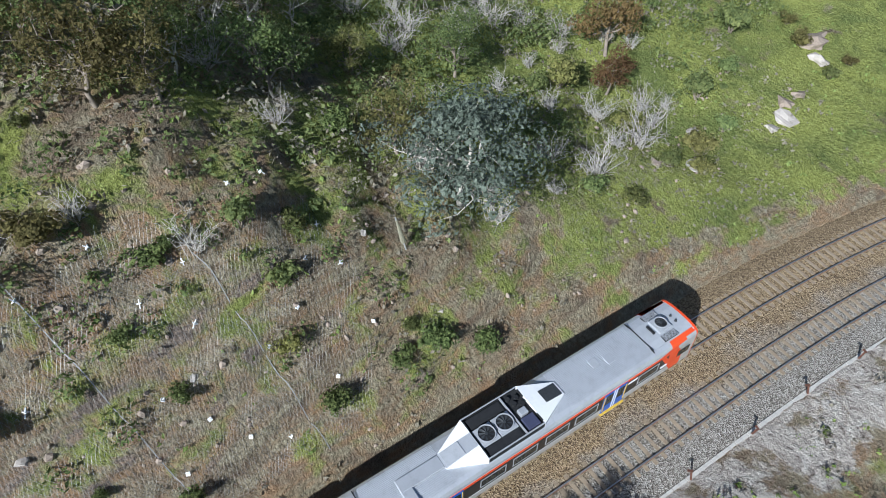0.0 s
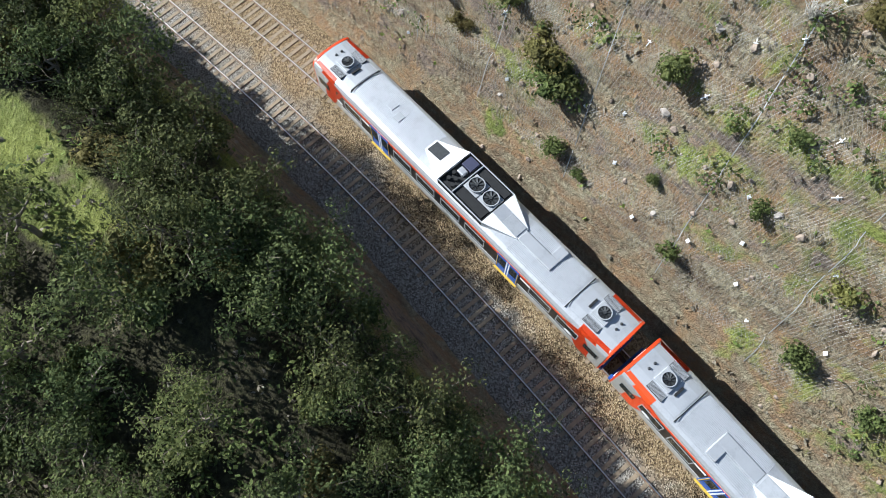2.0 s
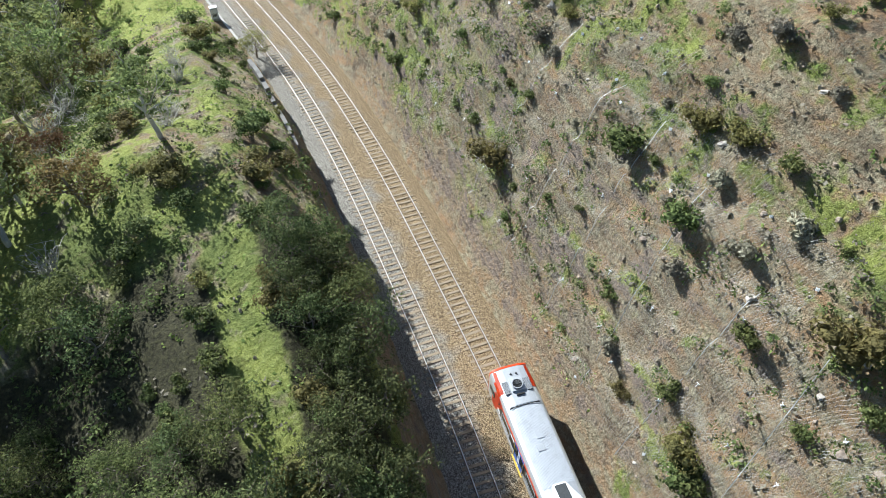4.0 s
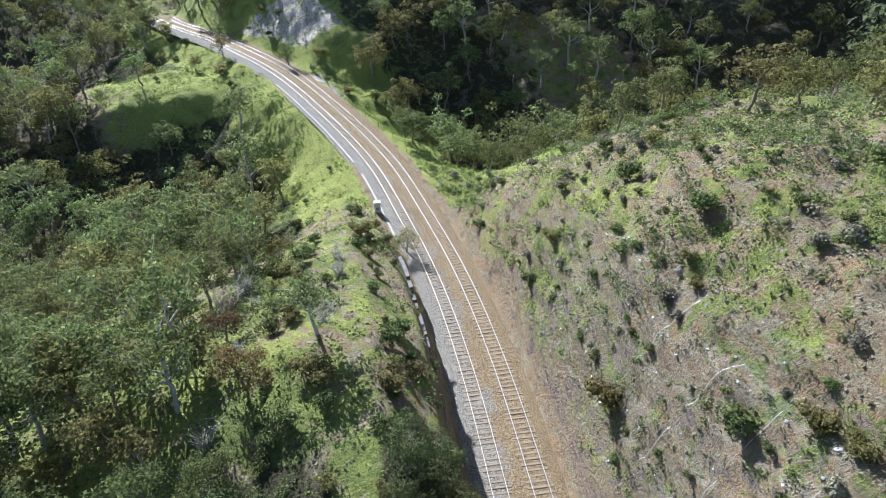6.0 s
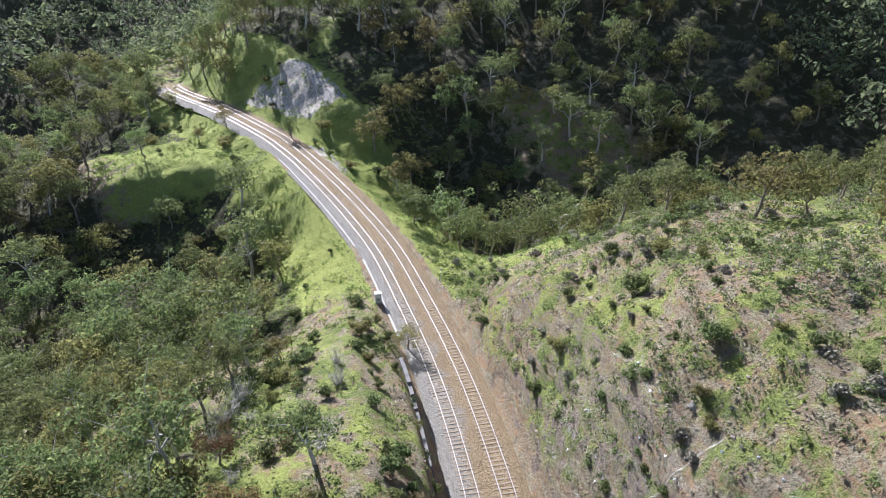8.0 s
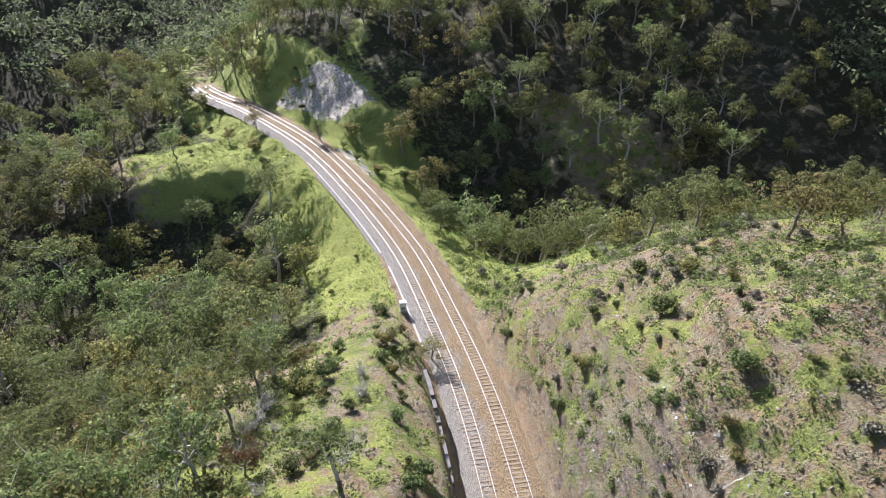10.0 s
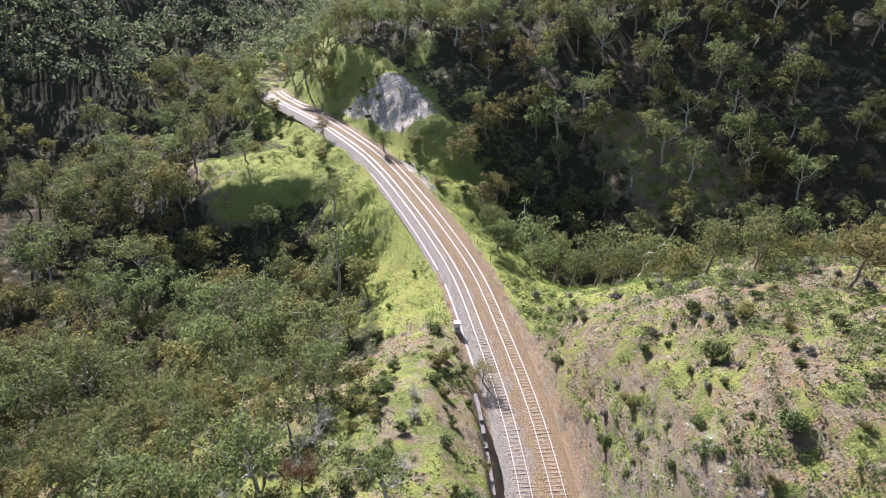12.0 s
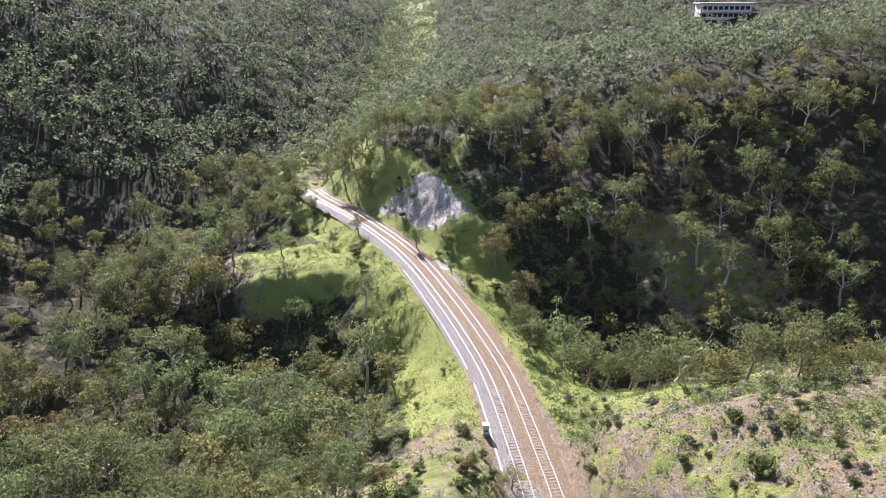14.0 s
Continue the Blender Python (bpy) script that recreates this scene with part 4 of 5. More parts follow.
def scatter(rng, n, x0, x1, y0, y1, gap, ok, placed):
    """Random places in a rectangle of the plan, at least gap apart."""
    out, grid = [], {}
    for a, b in placed:
        grid.setdefault((int(a // gap), int(b // gap)), []).append((a, b))
    for _ in range(n * 8):
        if len(out) >= n:
            break
        x, y = rng.uniform(x0, x1), rng.uniform(y0, y1)
        if not ok(x, y, x - float(mid_line(y))):
            continue
        i, j = int(x // gap), int(y // gap)
        if any((x - a) ** 2 + (y - b) ** 2 < gap * gap for di in (-1, 0, 1) for dj in (-1, 0, 1) for a, b in grid.get((i + di, j + dj), ())):
            continue
        grid.setdefault((i, j), []).append((x, y))
        placed.append((x, y))
        out.append((x, y))
    return out


rng = np.random.RandomState(5)
trees = []
# single trees that stand out
for ob, x, y, s, a in ((mid_gums[2], -4.2, 52.9, 0.62, 20), (near_gums[1], 9.0, 83.5, 0.62, 130), (mid_gums[0], -45.5, 178, 0.75, 70), (mid_gums[2], -20.5, 153.5, 0.95, 200), (mid_gums[3], -24, 148, 0.7, 20), (mid_gums[4], -17, 146, 0.6, 310), (mid_gums[3], -33, 186, 0.45, 90), (mid_gums[1], -26, 191, 0.6, 140), (mid_gums[4], -38, 158, 0.8, 250),
                       (mid_gums[2], 67.6, 171, 1.05, 10), (mid_gums[0], 40, 172.7, 0.9, 100), (mid_gums[4], 46.8, 177.5, 1.0, 50), (mid_gums[2], 87, 161, 1.1, 250),
                       (mid_gums[3], 58, 194, 0.9, 33), (mid_gums[1], 52, 72, 0.9, 12), (mid_gums[0], -59, 133, 1.1, 75), (mid_gums[1], -25, 73.5, 0.8, 160), (mid_gums[3], -32, 61, 0.9, 210),
                       (near_gums[0], 5.2, 31.2, 0.62, 40), (near_gums[1], 6.3, 34.5, 0.5, 140), (mid_gums[0], -8, 178, 0.6, 15)):
    plant(ob, x, y, s, a)
    trees.append((x, y))
round_tree = gum_tree(61, 7.0, 3.4, 0.25, 60, 0.2, LEAF_SHRUB, BARK, "rounded dense green tree beside the line", 52)
plant(round_tree, 16.3, 124.5, 1.0, 0)
blue_tree = gum_tree(62, 8.5, 4.6, 0.35, 130, 0.16, LEAF_BLUE, BARK_PALE, "large blue-grey gum tree with dense leaf clumps", 52)
plant(blue_tree, 19.5, -20.5, 1.0, 0)
trees += [(16.3, 124.5), (19.5, -20.5)]
for ob in (round_tree, blue_tree):
    TEMPLATES.append(ob)

for x, y, s in ((27.2, -48, 1.0), (-10.8, 47.9, 0.9), (-14, 58, 0.7), (-27, 60, 0.8), (24, -44, 0.7), (-20, 66, 0.6)):
    plant(rust_gum, x, y, s, 50 * x)
    trees.append((x, y))

# woods of the near hillsides, as single trees
zones = (
    (near_gums, 110, 16, 60, -75, 12, 1.9, lambda x, y, d: d > 17 + 0.3 * max(0, y + 16) and (y > -34 or d > 38) and y < 2 + 0.1 * d, 0.38, 0.72),
    (bank_gums, 50, -10, 10, -5, 38, 1.4, lambda x, y, d: -12 < d < -7.6, 0.36, 0.66),
    (bank_gums + near_gums[:1], 120, -38, 6, -8, 40, 1.6, lambda x, y, d: -50 < d < -15 and (y < 27 or d < -24), 0.38, 0.75),
    (mid_gums, 20, -45, 0, 40, 62, 2.8, lambda x, y, d: -48 < d < -30, 0.6, 0.85),
    (mid_gums[1:4], 34, -60, 8, 62, 92, 3.0, lambda x, y, d: d < -22 - 0.5 * max(0, 80 - y), 0.42, 0.7),
)
for kinds, n, x0, x1, y0, y1, gap, ok, s0, s1 in zones:
    for x, y in scatter(rng, n, x0, x1, y0, y1, gap, ok, trees):
        plant(kinds[rng.randint(len(kinds))], x, y, rng.uniform(s0, s1), rng.uniform(0, 360), 0.2, rng.uniform(-5, 5))


def spun(p, x, y, z, s, a):
    ca, sa = math.cos(a), math.sin(a)
    return np.stack([(p[..., 0] * ca - p[..., 1] * sa) * s + x, (p[..., 0] * sa + p[..., 1] * ca) * s + y, p[..., 2] * s + z], -1)


# the valley woods behind them
zones = (
    (105, -100, 0, 90, 200, 4.2, lambda x, y, d: d < -14 and not (-46 < d < -5 and 137 < y < 203) and not (d > -27 and rng.uniform() < 0.6)),
    (100, 12, 110, 114, 222, 4.8, lambda x, y, d: d > 15 and (y > 118 or d > 30) and not (d < 30 and 178 < y < (222 if d > 10 else 214))),
    (60, -85, 30, 208, 250, 4.2, lambda x, y, d: not (-7 < d < 6 and y < 236) and not (-7 < d < 28 and y < 218) and abs(d) > 5),
)
for n, x0, x1, y0, y1, gap, ok in zones:
    for x, y in scatter(rng, n, x0, x1, y0, y1, gap, ok, trees):
        k = rng.randint(5)
        c = plant(mid_gums[k], x, y, rng.uniform(0.62, 1.1), rng.uniform(0, 360), 0.2, rng.uniform(-5, 5))
        c.name = "valley_tree"
        tagged(c, "tall olive gum tree in the shaded valley" if k in (1, 3) else "tall grey-green gum tree in the shaded valley")
crowns, tv, tf, total = {LEAF_GUM: [], LEAF_OLIVE: []}, [], [], 0
zones = (
    (52, -80, 0, 62, 92, 3.2, lambda x, y, d: d < -26 - 0.4 * max(0, 80 - y)),
    (70, 34, 95, 45, 114, 3.4, lambda x, y, d: d > 26 + 0.25 * max(0, 100 - y)),
    (80, -135, 0, 90, 218, 4.0, lambda x, y, d: d < -17 and not (-46 < d < -5 and 137 < y < 203) and not (-12 < d and y < 150) and not (d > -27 and rng.uniform() < 0.6)),
    (70, 12, 140, 112, 238, 4.6, lambda x, y, d: d > 15 and (y > 118 or d > 30) and not (d < 30 and 178 < y < (222 if d > 10 else 214)) and rng.uniform() < 0.35 + 0.65 * (d > 95 or y > 190)),
    (40, -95, 40, 214, 264, 4.3, lambda x, y, d: not (-7 < d < 6 and y < 236) and not (-7 < d < 28 and y < 218) and abs(d) > 5),
)
for n, x0, x1, y0, y1, gap, ok in zones:
    for x, y in scatter(rng, n, x0, x1, y0, y1, gap, ok, trees):
        k = rng.randint(5)
        leaves, v, f = MID_SHAPES[k]
        s, a, z = rng.uniform(0.62, 1.1) * (0.68 if y < 114 and gap < 4 else 1), rng.uniform(0, 6.3), height(x, y) - 0.2
        crowns[MID[k][6]].append(spun(leaves, x, y, z, s, a))
        tv.append(spun(np.array(v), x, y, z, s, a))
        tf.append(np.array(f) + total)
        total += len(v)
for mat, kind in ((LEAF_GUM, "green"), (LEAF_OLIVE, "olive")):
    wood = new("valley_woods", quads_mesh("valley_woods", np.concatenate(crowns[mat]), mat))
    tagged(wood, kind + " gum tree crowns filling the shaded valleys", "forest", kind="stuff")
tagged(new("valley_trunks", mesh_from("valley_trunks", np.concatenate(tv).tolist(), np.concatenate(tf).tolist(), BARK, True)), "bent gum trunks and limbs in the valley woods", "forest", kind="stuff")

# shrubs on the cutting and the banks
low = list(trees)
for k, x, y, s in ((0, 14.8, -13.9, 1.2), (0, 15.6, -7.4, .95), (0, 13.5, -16.8, 1.0), (1, 15.5, -11.8, 1.0), (1, 16.8, 1.0, 1.0), (0, 17.9, 9.3, .8), (0, 19.6, 11.6, 1.5), (1, 18.9, -1.6, .8), (3, 19.9, -8.4, 1.1),
                   (2, 18.3, -6.6, .8), (0, 25.4, 22.7, 1.5), (1, 24.5, 14.4, 1.2), (0, 19.8, 11.0, 1.5), (2, 20.6, 12.4, 1.2), (1, 21.4, 15.9, 1.0), (1, 22.2, 24.0, 1.2), (2, 26.7, 11.1, 1.5), (2, 27.5, 7.5, 1.5), (3, 21.2, 5.8, 1.2),
                   (0, 26.0, 30.0, 1.8), (2, 22.3, 42.4, 1.7), (0, 32.6, 64.1, 1.7), (1, 20.6, 84.3, 1.3), (0, 32.5, 49.3, 1.5), (1, 26.5, 52.2, 1.3), (3, 18.3, -49.7, 1.8), (3, 21.4, -60.7, 2.0), (1, 13.9, -33.8, 1.3)):
    plant(shrubs[k], x, y, s, 77 * x)
    low.append((x, y))
zones = (
    (shrubs, 44, -50, 30, 94, 226, 2.5, lambda x, y, d: (-44 < d < -8 or 7.5 < d < 20), 0.7, 1.9),
    (shrubs[2:], 22, 10, 40, -70, -30, 2.2, lambda x, y, d: d > 8, 0.5, 1.5),
    (shrubs, 100, 16, 50, -30, 100, 1.3, lambda x, y, d: 7 < d < 34, 0.45, 1.15),
    (scrub[:1], 85, 17, 60, -10, 105, 1.3, lambda x, y, d: 8 < d < 40, 0.5, 1.1),
    (shrubs, 105, -30, 8, -12, 90, 1.0, lambda x, y, d: -24 < d < -6.4 and not (-17 < d < -13 and y > 22), 0.6, 1.5),
    (scrub[1:], 16, -34, 0, 42, 74, 3.0, lambda x, y, d: d < -14, 0.8, 1.5),
    (scrub[1:], 74, 14, 55, -52, 4, 1.8, lambda x, y, d: d > 13 and y < 6 - 0.2 * d, 0.6, 1.2),
)
for kinds, n, x0, x1, y0, y1, gap, ok, s0, s1 in zones:
    for x, y in scatter(rng, n, x0, x1, y0, y1, gap, ok, low):
        plant(kinds[rng.randint(len(kinds))], x, y, rng.uniform(s0, s1), rng.uniform(0, 360), 0.1)

for ob in TEMPLATES:      # the first of each kind stands in the woods too
    (x, y), = scatter(rng, 1, -110, -60, 60, 100, 3, lambda x, y, d: True, trees)
    ob.matrix_world = pose(x, y, height(x, y) - 0.2, 0, 0, rng.uniform(0, 360))


def sown(n, x0, x1, y0, y1, ok):
    """Many places in a rectangle of the plan, thinned by ok (arrays)."""
    x, y = rng.uniform(x0, x1, n), rng.uniform(y0, y1, n)
    keep = rng.uniform(size=n) < ok(x, y, x - mid_line(y))
    x, y = x[keep], y[keep]
    return np.stack([x, y, land(x, y)], 1)


def patchy(x, y, k):
    return fade(0.5 + 0.9 * ripples(x * k + 31, y * k - 17))


# low growth: scrub cover, undershrub, green tufts, dry tufts
def cover(name, label, mat, n, x0, x1, y0, y1, ok, r0, r1, per, size, flat=0.6, up=0.3, thin=1.0):
    spots = sown(n, x0, x1, y0, y1, ok)
    r = rng.uniform(r0, r1, len(spots))
    spots[:, 2] += up * r
    tagged(new(name, quads_mesh(name, leaf_quads(rng, spots, r, per, size, flat, thin=thin), mat)), label, "undergrowth", kind="stuff")


def hill(x, y, d):
    """The scrubby hillside above the southern end of the cutting, and the hilltop."""
    south = fade((d - 12.5 - 0.35 * np.maximum(0, y + 18)) / 5) * fade((6 - y) / 8) * (1 - 0.92 * fade((-31 - y) / 6) * fade((34 - d) / 6))
    return south + 0.75 * (y > 30) * fade((d - 21) / 8) * fade((122 - y) / 15)


cover("grey_scrub", "grey-green scrub covering the hilltop", LEAF_DRY, 6000, 14, 80, -75, 122, lambda x, y, d: 0.5 * hill(x, y, d) * patchy(x + 5, y, 0.9), 0.5, 1.5, 32, 0.18, 0.7)
cover("hill_scrub", "dull green scrub covering the hilltop", LEAF_GUM, 9000, 14, 80, -75, 122, lambda x, y, d: 0.8 * hill(x, y, d) * (0.25 + 0.75 * patchy(x, y + 8, 0.9)), 0.5, 1.7, 36, 0.18, 0.75, 0.5)
cover("bank_scrub", "dark green scrub on the shaded bank", LEAF_SHRUB, 7600, -60, 12, -20, 100, lambda x, y, d: (d < -6.6) * (0.8 - 0.6 * ((d < -9.5) & (d > -23) & (y > 26))) * patchy(x, y, 1.1), 0.35, 1.2, 30, 0.16, 0.75, 0.4)
cover("slope_shrubs", "low rounded shrubs all over the cutting slope", LEAF_SHRUB, 5200, 14, 60, -14, 112, lambda x, y, d: (d > 7.0) * (d < 38) * np.where(d < 15, 1.0, 0.5) * (0.15 + 0.85 * patchy(x + 3, y - 4, 1.2)) * np.where(y < 24, 0.5, 1.0), 0.3, 1.05, 40, 0.13, 0.85, 0.55)
cover("undershrub", "low green weeds and undershrub on the slopes", LEAF_SHRUB, 5200, -80, 70, -70, 190, lambda x, y, d: (np.abs(d) > 7) * np.where(d > 0, 0.5 + 0.2 * (y < -20) + 0.4 * (y > 95) + 0.3 * (d > 30), 0.4) * patchy(x, y, 1.3), 0.25, 0.9, 16, 0.15)
cover("green_tufts", "green grass tufts on the slopes", GRASS, 42000, -60, 60, -70, 190, lambda x, y, d: (np.abs(d) > 6.2) * patchy(x, y, 2.1) * np.where(np.abs(d) > 30, 0.3, np.where((d > 0) & (d < 16), np.where(y < 22, 0.3, 1.0), 0.55)), 0.12, 0.42, 5, 0.16, 0.6, 0.1)
cover("dry_tufts", "straw-coloured dry grass tufts on the cutting", LEAF_DRY, 30000, -20, 60, -60, 110, lambda x, y, d: (np.abs(d) > 6.0) * patchy(x + 9, y, 1.7) * np.where(d > 0, 0.6, 0.25), 0.12, 0.45, 5, 0.17, 0.5, 0.1)

cover("embankment_weeds", "yellow-green weeds on the embankment sides", GRASS, 9500, -60, 40, 84, 236, lambda x, y, d: (np.abs(d) > 6.4) * (np.abs(d) < 46) * (0.2 + 0.8 * patchy(x, y, 1.6)), 0.3, 1.0, 14, 0.19, 0.5, 0.2)
cover("straw", "strewn dead grass stalks on the cutting", LEAF_DRY, 42000, 12, 42, -40, 90, lambda x, y, d: (d > 5.8) * fade((30 - d) / 12) * (0.25 + 0.75 * patchy(x - 4, y + 6, 2.4)), 0.15, 0.4, 4, 0.24, 0.35, 0.15, 0.12)

# far woods
qs, temps = [], []
for k in range(6):
    r2 = np.random.RandomState(80 + k)
    c = np.stack([r2.normal(size=9) * 2.0, r2.normal(size=9) * 2.0, r2.uniform(4.5, 9.0, 9)], 1)
    r = r2.uniform(1.3, 2.4, 9)
    temps.append(leaf_quads(r2, c, r * 1.1, 11, 0.6, 0.75, 0.1, 2.2))
for x, y in scatter(rng, 6000, -620, 620, 90, 820, 4.4, lambda x, y, d: abs(x) < 80 + 0.8 * y and not ((-135 < x < 140 and y < 238) or (-95 < x < 40 and y < 264))
                    and not ((x - 78) / 34) ** 2 + ((y - 362) / 34) ** 2 < 1 and not (135 < x < 212 and 345 < y < 432) and not (abs((x - 8) - 0.25 * (y - 230)) < 4 and y < 330) and rng.uniform() < 1.45 - y / 560, []):
    leaves = temps[rng.randint(6)]
    place = (x, y, height(x, y), rng.uniform(0.8, 1.6) * (0.6 if 110 < x < 190 and 300 < y < 346 else 1), rng.uniform(0, 6.3))
    qs.append(spun(leaves, *place))
tagged(new("far_woods", quads_mesh("far_woods", np.concatenate(qs), LEAF_FAR)), "dense gum forest covering the far hills", "forest", kind="stuff")


# ---- small things along the line ----
def on_line(d, y):
    """A place d metres east of the middle of the two tracks."""
    x = float(mid_line(y)) + d
    return x, y


STEEL = plain("galvanised steel", (0.55, 0.56, 0.56), 0.45, 0.6, 0.1, 3)
RUST = plain("rusted steel post", (0.13, 0.06, 0.04), 0.85, 0.2, 0.3, 6)
PALE = plain("pale concrete", (0.46, 0.44, 0.40), 0.9, 0, 0.15, 2, 0.3)
CREAM = plain("cabinet enamel", (0.66, 0.68, 0.66), 0.5, 0, 0.12, 3)

# equipment cabinet
x, y = 6.1, 96.2
cab = thing("equipment_cabinet", "pale metal trackside cabinet with painted scrawl", "cabinet", at=(x, y, height(x, y)))
part("plinth", boxed(0, 0, 0.05, 1.15, 0.95, 0.3), PALE, cab)
part("body", boxed(0, 0, 1.0, 1.0, 0.8, 1.65, 0.02), plain("grey cabinet paint", (0.33, 0.35, 0.36), 0.55, 0, 0.2, 3), cab)
part("lid", boxed(0, 0, 1.88, 1.12, 0.92, 0.1, 0.02), CREAM, cab, "white sheet-metal lid")
door = part("door", boxed(0, -0.41, 1.0, 0.88, 0.03, 1.45), CREAM, cab)
part("handle", boxed(0.34, -0.44, 1.0, 0.03, 0.05, 0.16), STEEL, door)
for k in range(4):
    part("scrawl", boxed(-0.25 + 0.15 * k, -0.43, 0.8 + 0.1 * (k % 2), 0.09, 0.012, 0.5), SOOT, cab)

# concrete cable trough beside the western track
for y0, y1 in ((-70, -17), (88, 112), (118, 166)):
    run = thing("cable_trough", "pale concrete cable trough beside the track", "cable trough", "runs of cable trough")
    n = 0
    for x, y, tx, ty in zip(*line_frames(-SPACING / 2 - 4.75, y0, y1, 1.02)):
        if n == 0:
            lid = boxed(0, 0, 0, 0.34, 0.99, 0.14, 0.01)
            piece = part("lid", lid, PALE, run)
        else:
            piece = new("lid", piece.data)
            piece.parent = run
        n += 1
        piece.matrix_world = pose(x, y, -0.47 + 0.01 * math.sin(y * 5), 0, 0, math.degrees(math.atan2(-tx, ty)) + 0.6 * math.sin(3 * y))

# rusted posts on the western verge
for x, y, a in ((0.4, -19.6, 12), (-0.7, -24.6, -8), (-1.8, -29.5, 15), (-3.0, -34.3, -5)):
    post = thing("steel_post", "short rusted steel post beside the track", "post", "row of rusted posts", at=(x, y, height(x, y)))
    part("shaft", boxed(0, 0, 0.35, 0.1, 0.12, 1.0), RUST, post)
    part("cap", boxed(0.06, 0, 0.86, 0.3, 0.13, 0.06), RUST, post)
    post.rotation_euler = (radians(a * 0.4), radians(a), radians(a * 3))

# manhole in the grass
x, y = 13.5, -41.7
hole = thing("manhole", "round concrete manhole ring in the grass", "manhole", at=(x, y, height(x, y)))
bm = bmesh.new()
tube(bm, (0, 0, -0.2), (0, 0, 0.12), 0.85, 28)
part("ring", bm, PALE, hole)
bm = bmesh.new()
tube(bm, (0, 0, 0.1), (0, 0, 0.16), 0.58, 24)
part("cover", bm, CONC, hole)

# leaning pole with rolled netting
x, y = 18.7, -15.5
pole = thing("net_pole", "leaning pole with a hank of wire netting", "pole", at=(x, y, height(x, y)))
bm = bmesh.new()
tube(bm, (0, 0, -0.3), (0.2, 0.5, 2.7), 0.05, 8)
part("shaft", bm, STEEL, pole)
bm = bmesh.new()
tube(bm, (0.07, 0.17, 0.7), (0.19, 0.46, 2.5), 0.17, 9, 0.06)
part("netting_roll", bm, LEAF_DRY, pole)

# fence posts east of the line and a marker post
for y in (119, 126, 133, 140, 147, 154, 161, 168, 174):
    x, y = on_line(6.4, y)
    post = thing("fence_post", "thin steel fence post at the edge of the formation", "fence post", "fence posts by the line", at=(x, y, height(x, y)))
    part("shaft", boxed(0, 0, 0.55, 0.08, 0.08, 1.5), RUST, post)
x, y = on_line(6.3, 101)
post = thing("marker_post", "pale marker post beside the line", "post", at=(x, y, height(x, y)))
part("shaft", boxed(0, 0, 1.0, 0.1, 0.1, 2.4), STEEL, post)
part("plate", boxed(0, -0.06, 2.0, 0.34, 0.02, 0.3), CREAM, post)

# retaining wall at the foot of the western bank
wall = thing("retaining_wall", "dark stained concrete retaining wall with faded paint", "wall", kind="structure")
STAINED = plain("stained concrete", (0.20, 0.19, 0.18), 0.9, 0, 0.3, 1.2, 0.4)
PAINT = plain("faded blue spray paint", (0.16, 0.22, 0.36), 0.7, 0, 0.3, 2)
for k, (x, y, tx, ty) in enumerate(zip(*line_frames(-SPACING / 2 - 6.1, 44, 78, 2.0))):
    w = part("wall_panel", boxed(0, 0, 1.4 + 0.3 * math.sin(k), 0.5, 1.97, 4.4 + 0.6 * math.sin(k)), STAINED, wall)
    w.matrix_world = pose(x, y, -0.3, 0, -6, math.degrees(math.atan2(-tx, ty)))
    if k % 3 != 1:
        p = part("paint_patch", boxed(0.262, 0.1, 1.3, 0.012, 1.3, 1.1, 0.0), PAINT, w)

# rockfall netting, its anchors and straps
WIRE = plain("netting wire", (0.5, 0.5, 0.49), 0.5, 0.3, 0.1, 2)


def ribbons(lines, width):
    out = []
    for px, py in lines:
        pz = land(px, py) + 0.14
        p = np.stack([px, py, pz], 1)
        side = np.stack([-(p[1:, 1] - p[:-1, 1]), p[1:, 0] - p[:-1, 0], np.zeros(len(p) - 1)], 1)
        side *= width / 2 / (np.linalg.norm(side, axis=1)[:, None] + 1e-9)
        out.append(np.stack([p[:-1] - side, p[:-1] + side, p[1:] + side, p[1:] - side], 1))
    return np.concatenate(out)


lines = []
for y0, y1, d1 in ((-9, 17, 15.5), (17, 40, 17.5), (40, 62, 14.0)):
    for s in (-1, 1):
        for y in np.arange(y0, y1, 0.21):
            d = np.arange(6.9, d1 + 0.9 * math.sin(0.7 * y), 0.32)
            py = np.clip(y + s * 0.62 * (d - 6.9) + 0.12 * np.sin(2.1 * d + 1.7 * y), y0 - 3, y1 + 3)
            lines.append((mid_line(py) + d, py))
tagged(new("rockfall_netting", quads_mesh("rockfall_netting", ribbons(lines, 0.007), WIRE)), "galvanised wire rockfall netting draped over the cutting", "netting", kind="stuff")
for y in (-6, 0.5, 8, 15.5, 21, 28, 35, 43):
    d = np.arange(6.8, 15.5, 0.4)
    py = y + 0.35 * (d - 6.8) * math.sin(y)
    cable = new("net_cable", quads_mesh("net_cable", ribbons([(mid_line(py) + d, py)], 0.05), WIRE))
    tagged(cable, "steel cable over the rockfall netting", "cable", "cables of the rockfall netting")
plate = None
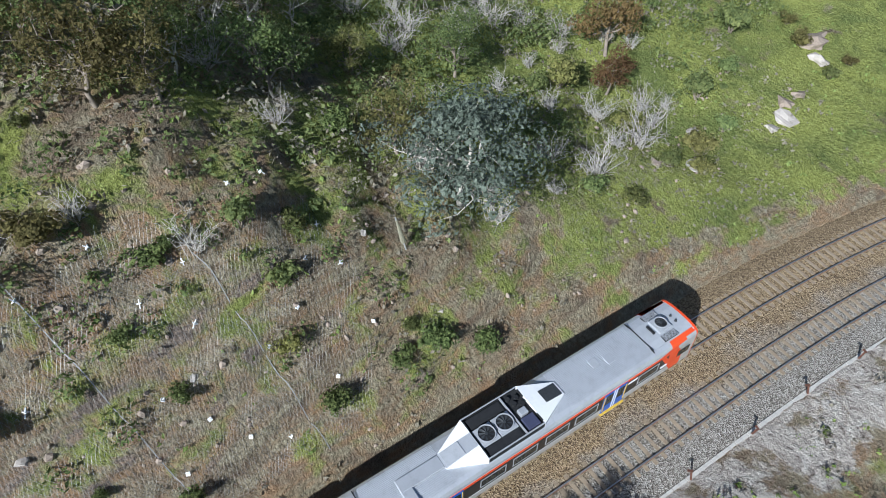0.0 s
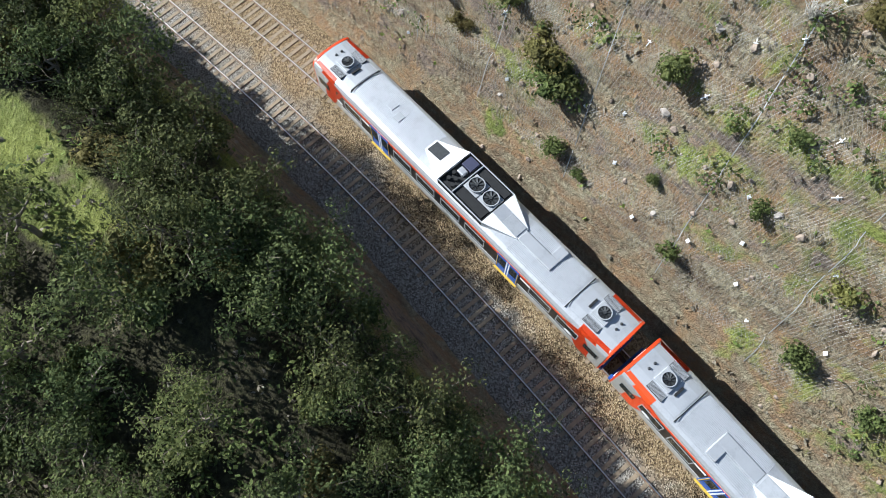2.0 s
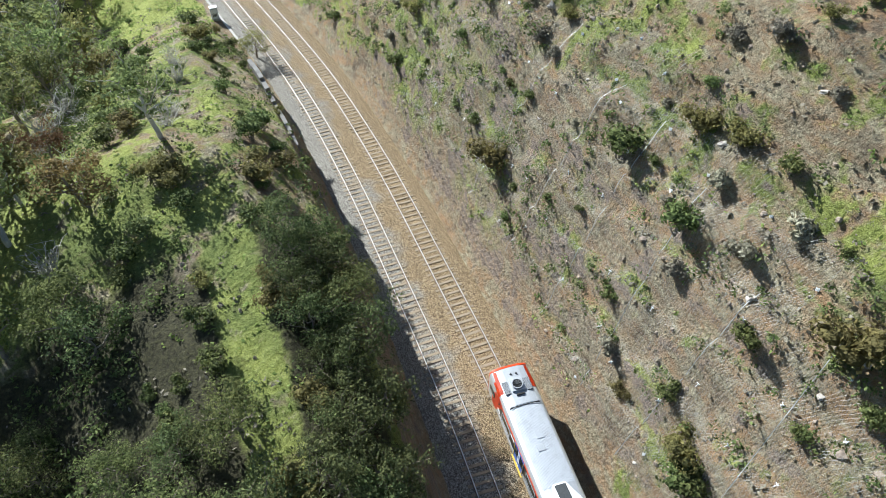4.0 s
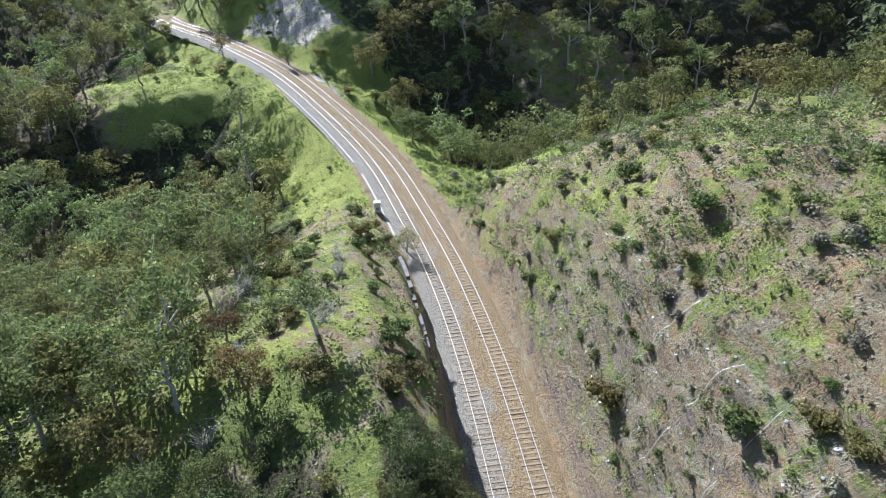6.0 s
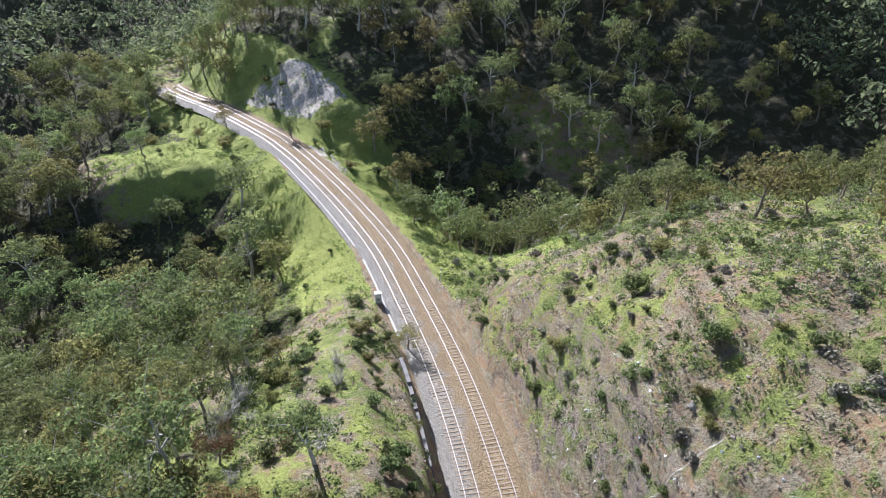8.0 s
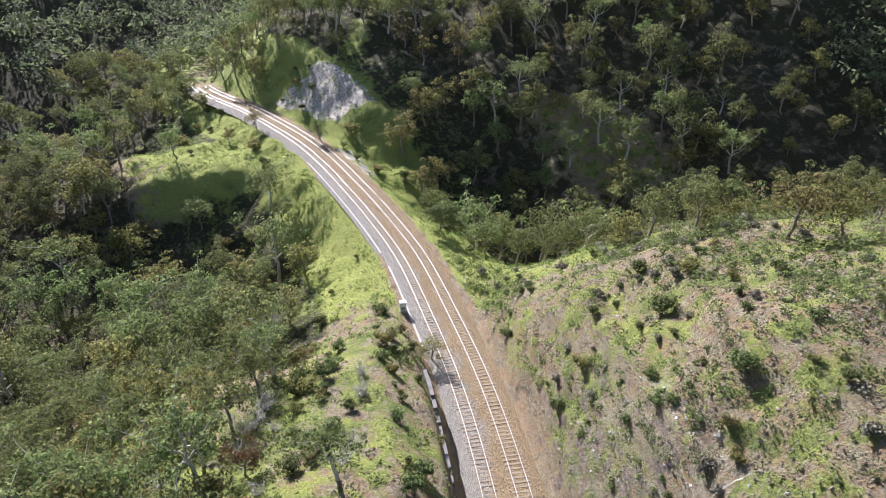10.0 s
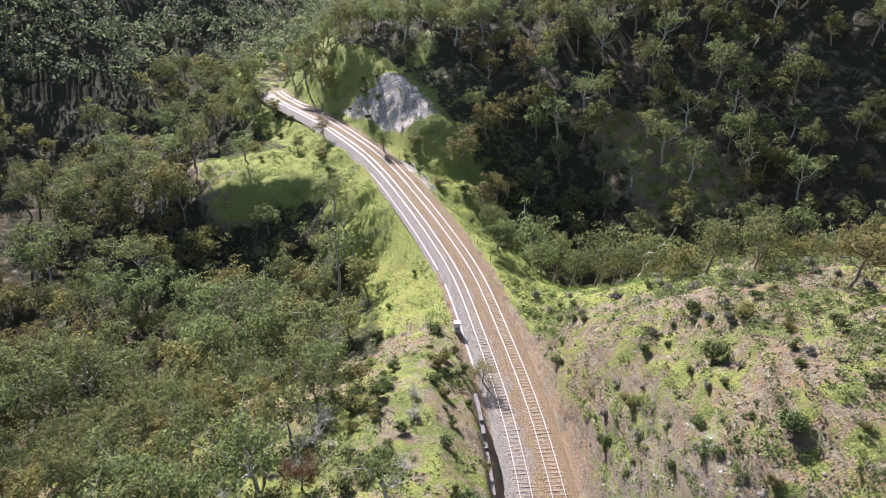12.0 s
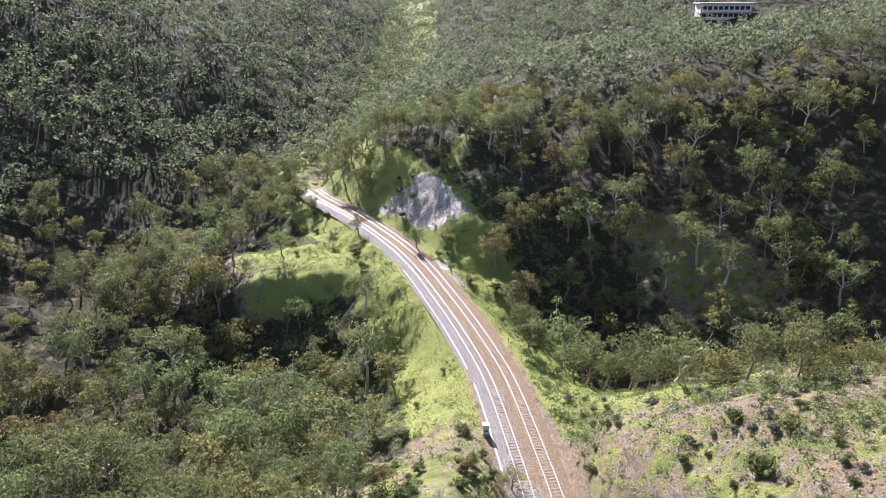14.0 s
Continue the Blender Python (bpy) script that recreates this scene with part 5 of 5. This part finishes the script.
for x, y in scatter(rng, 84, 16, 34, -12, 62, 1.7, lambda x, y, d: 6.8 < d < 17, []):
    if plate is None:
        bm = bmesh.new()
        box(bm, 0, 0, 0.1, 0.2, 0.2, 0.05)
        tube(bm, (0, 0, -0.2), (0.02, 0, 0.3), 0.03, 8)
        me = bpy.data.meshes.new("net_anchor")
        bm.to_mesh(me)
        bm.free()
        me.materials.append(WHITE)
        plate = me
    a = tagged(new("net_anchor", plate), "white rock anchor plate holding the netting", "rock anchor", "rock anchors of the netting")
    a.matrix_world = pose(x, y, height(x, y) + 0.05, 0, -40, 40 * x)

# loose stones and outcrops
ROCK = plain("weathered rock", (0.31, 0.25, 0.20), 0.92, 0, 0.25, 1.3, 0.6)
ROCK_PALE = plain("pale quartz rock", (0.42, 0.38, 0.34), 0.9, 0, 0.18, 2.0, 0.5)


def stone_shape(seed, squash):
    r2 = np.random.RandomState(seed)
    bm = bmesh.new()
    bmesh.ops.create_icosphere(bm, subdivisions=2, radius=1.0)
    for v in bm.verts:
        v.co = Vector([math.copysign(abs(c) ** 0.65, c) for c in v.co])
        v.co *= 0.85 + 0.35 * noise.noise(v.co * 1.6 + Vector((seed * 5, 0, 0))) + r2.uniform(-0.09, 0.09)
        v.co.z *= squash
    return bm


blocks = []
for k in range(4):
    bm = stone_shape(k, 0.55)
    me = bpy.data.meshes.new("boulder")
    bm.to_mesh(me)
    bm.free()
    me.materials.append(ROCK if k % 2 else ROCK_PALE)
    blocks.append(me)
spots = [(11.7, -54, 1.3), (12.8, -55.8, 1.1), (11.9, -52.2, 0.8), (15.2, -66, 2.0), (13.4, -64, 1.4), (12.3, -57.5, 0.9), (16.6, -46.5, .6), (15.4, -38.5, .5), (29, 45.2, .6), (27.8, 46.3, .6), (28.6, 43.8, .5)]
spots += [(x, y, rng.uniform(0.18, 0.42)) for x, y in scatter(rng, 60, 15, 36, -25, 90, 1.5, lambda x, y, d: 6.6 < d < 22, [])]
for k, (x, y, s) in enumerate(spots):
    ob = tagged(new("boulder", blocks[k % 4]), "weathered brown boulder on the slope" if k % 4 % 2 else "pale grey boulder on the slope", "boulder")
    ob.matrix_world = pose(x, y, height(x, y) - 0.15 * s, rng.uniform(-25, 25), rng.uniform(-25, 25), rng.uniform(0, 360)) @ Matrix.Diagonal((s, s * 0.8, s * 0.8, 1))
tv, tf = [], []
bm = bmesh.new()
bmesh.ops.create_icosphere(bm, subdivisions=1, radius=1.0)
base = np.array([v.co[:] for v in bm.verts])
tri = np.array([[v.index for v in f.verts] for f in bm.faces])
bm.free()
pts = np.concatenate([sown(5200, 12, 45, -60, 105, lambda x, y, d: (d > 5.6) * fade((26 - d) / 10) * 0.8), sown(1500, -60, 8, -30, 140, lambda x, y, d: (d < -6) * patchy(x, y, 1.5) * 0.7)])
for k, p in enumerate(pts):
    s = 0.05 + 0.16 * rng.uniform() ** 3
    tv.append(base * (s * rng.uniform(0.6, 1.4, 3)) * rng.uniform(0.8, 1.2, (12, 1)) + p)
    tf.append(tri + 12 * k)
tagged(new("loose_stones", mesh_from("loose_stones", np.concatenate(tv).tolist(), np.concatenate(tf).tolist(), ROCK)), "loose brown stones scattered over the slopes", "stones", kind="stuff")

# house on the far hill
x, y = 165, 420
home = thing("house", "white low house among trees on the far hill", "house", at=(x, y, height(x, y) + 3.0))
LIME = plain("white rendered wall", (0.78, 0.77, 0.74), 0.8, 0, 0.06, 0.5)
part("wall", boxed(0, 0, 2.2, 30, 9, 9.0), LIME, home)
part("roof", boxed(0, -0.5, 7.0, 33, 12, 0.6), PALE, home, "flat pale roof with deep eaves")
part("terrace", boxed(0, -6.0, 1.9, 32, 3.5, 0.35), PALE, home)
for k in range(9):
    for z in (0.4, 4.4):
        w = part("window", boxed(-12.6 + 3.15 * k, -4.52, z, 2.3, 0.1, 1.9), GLASS, home)
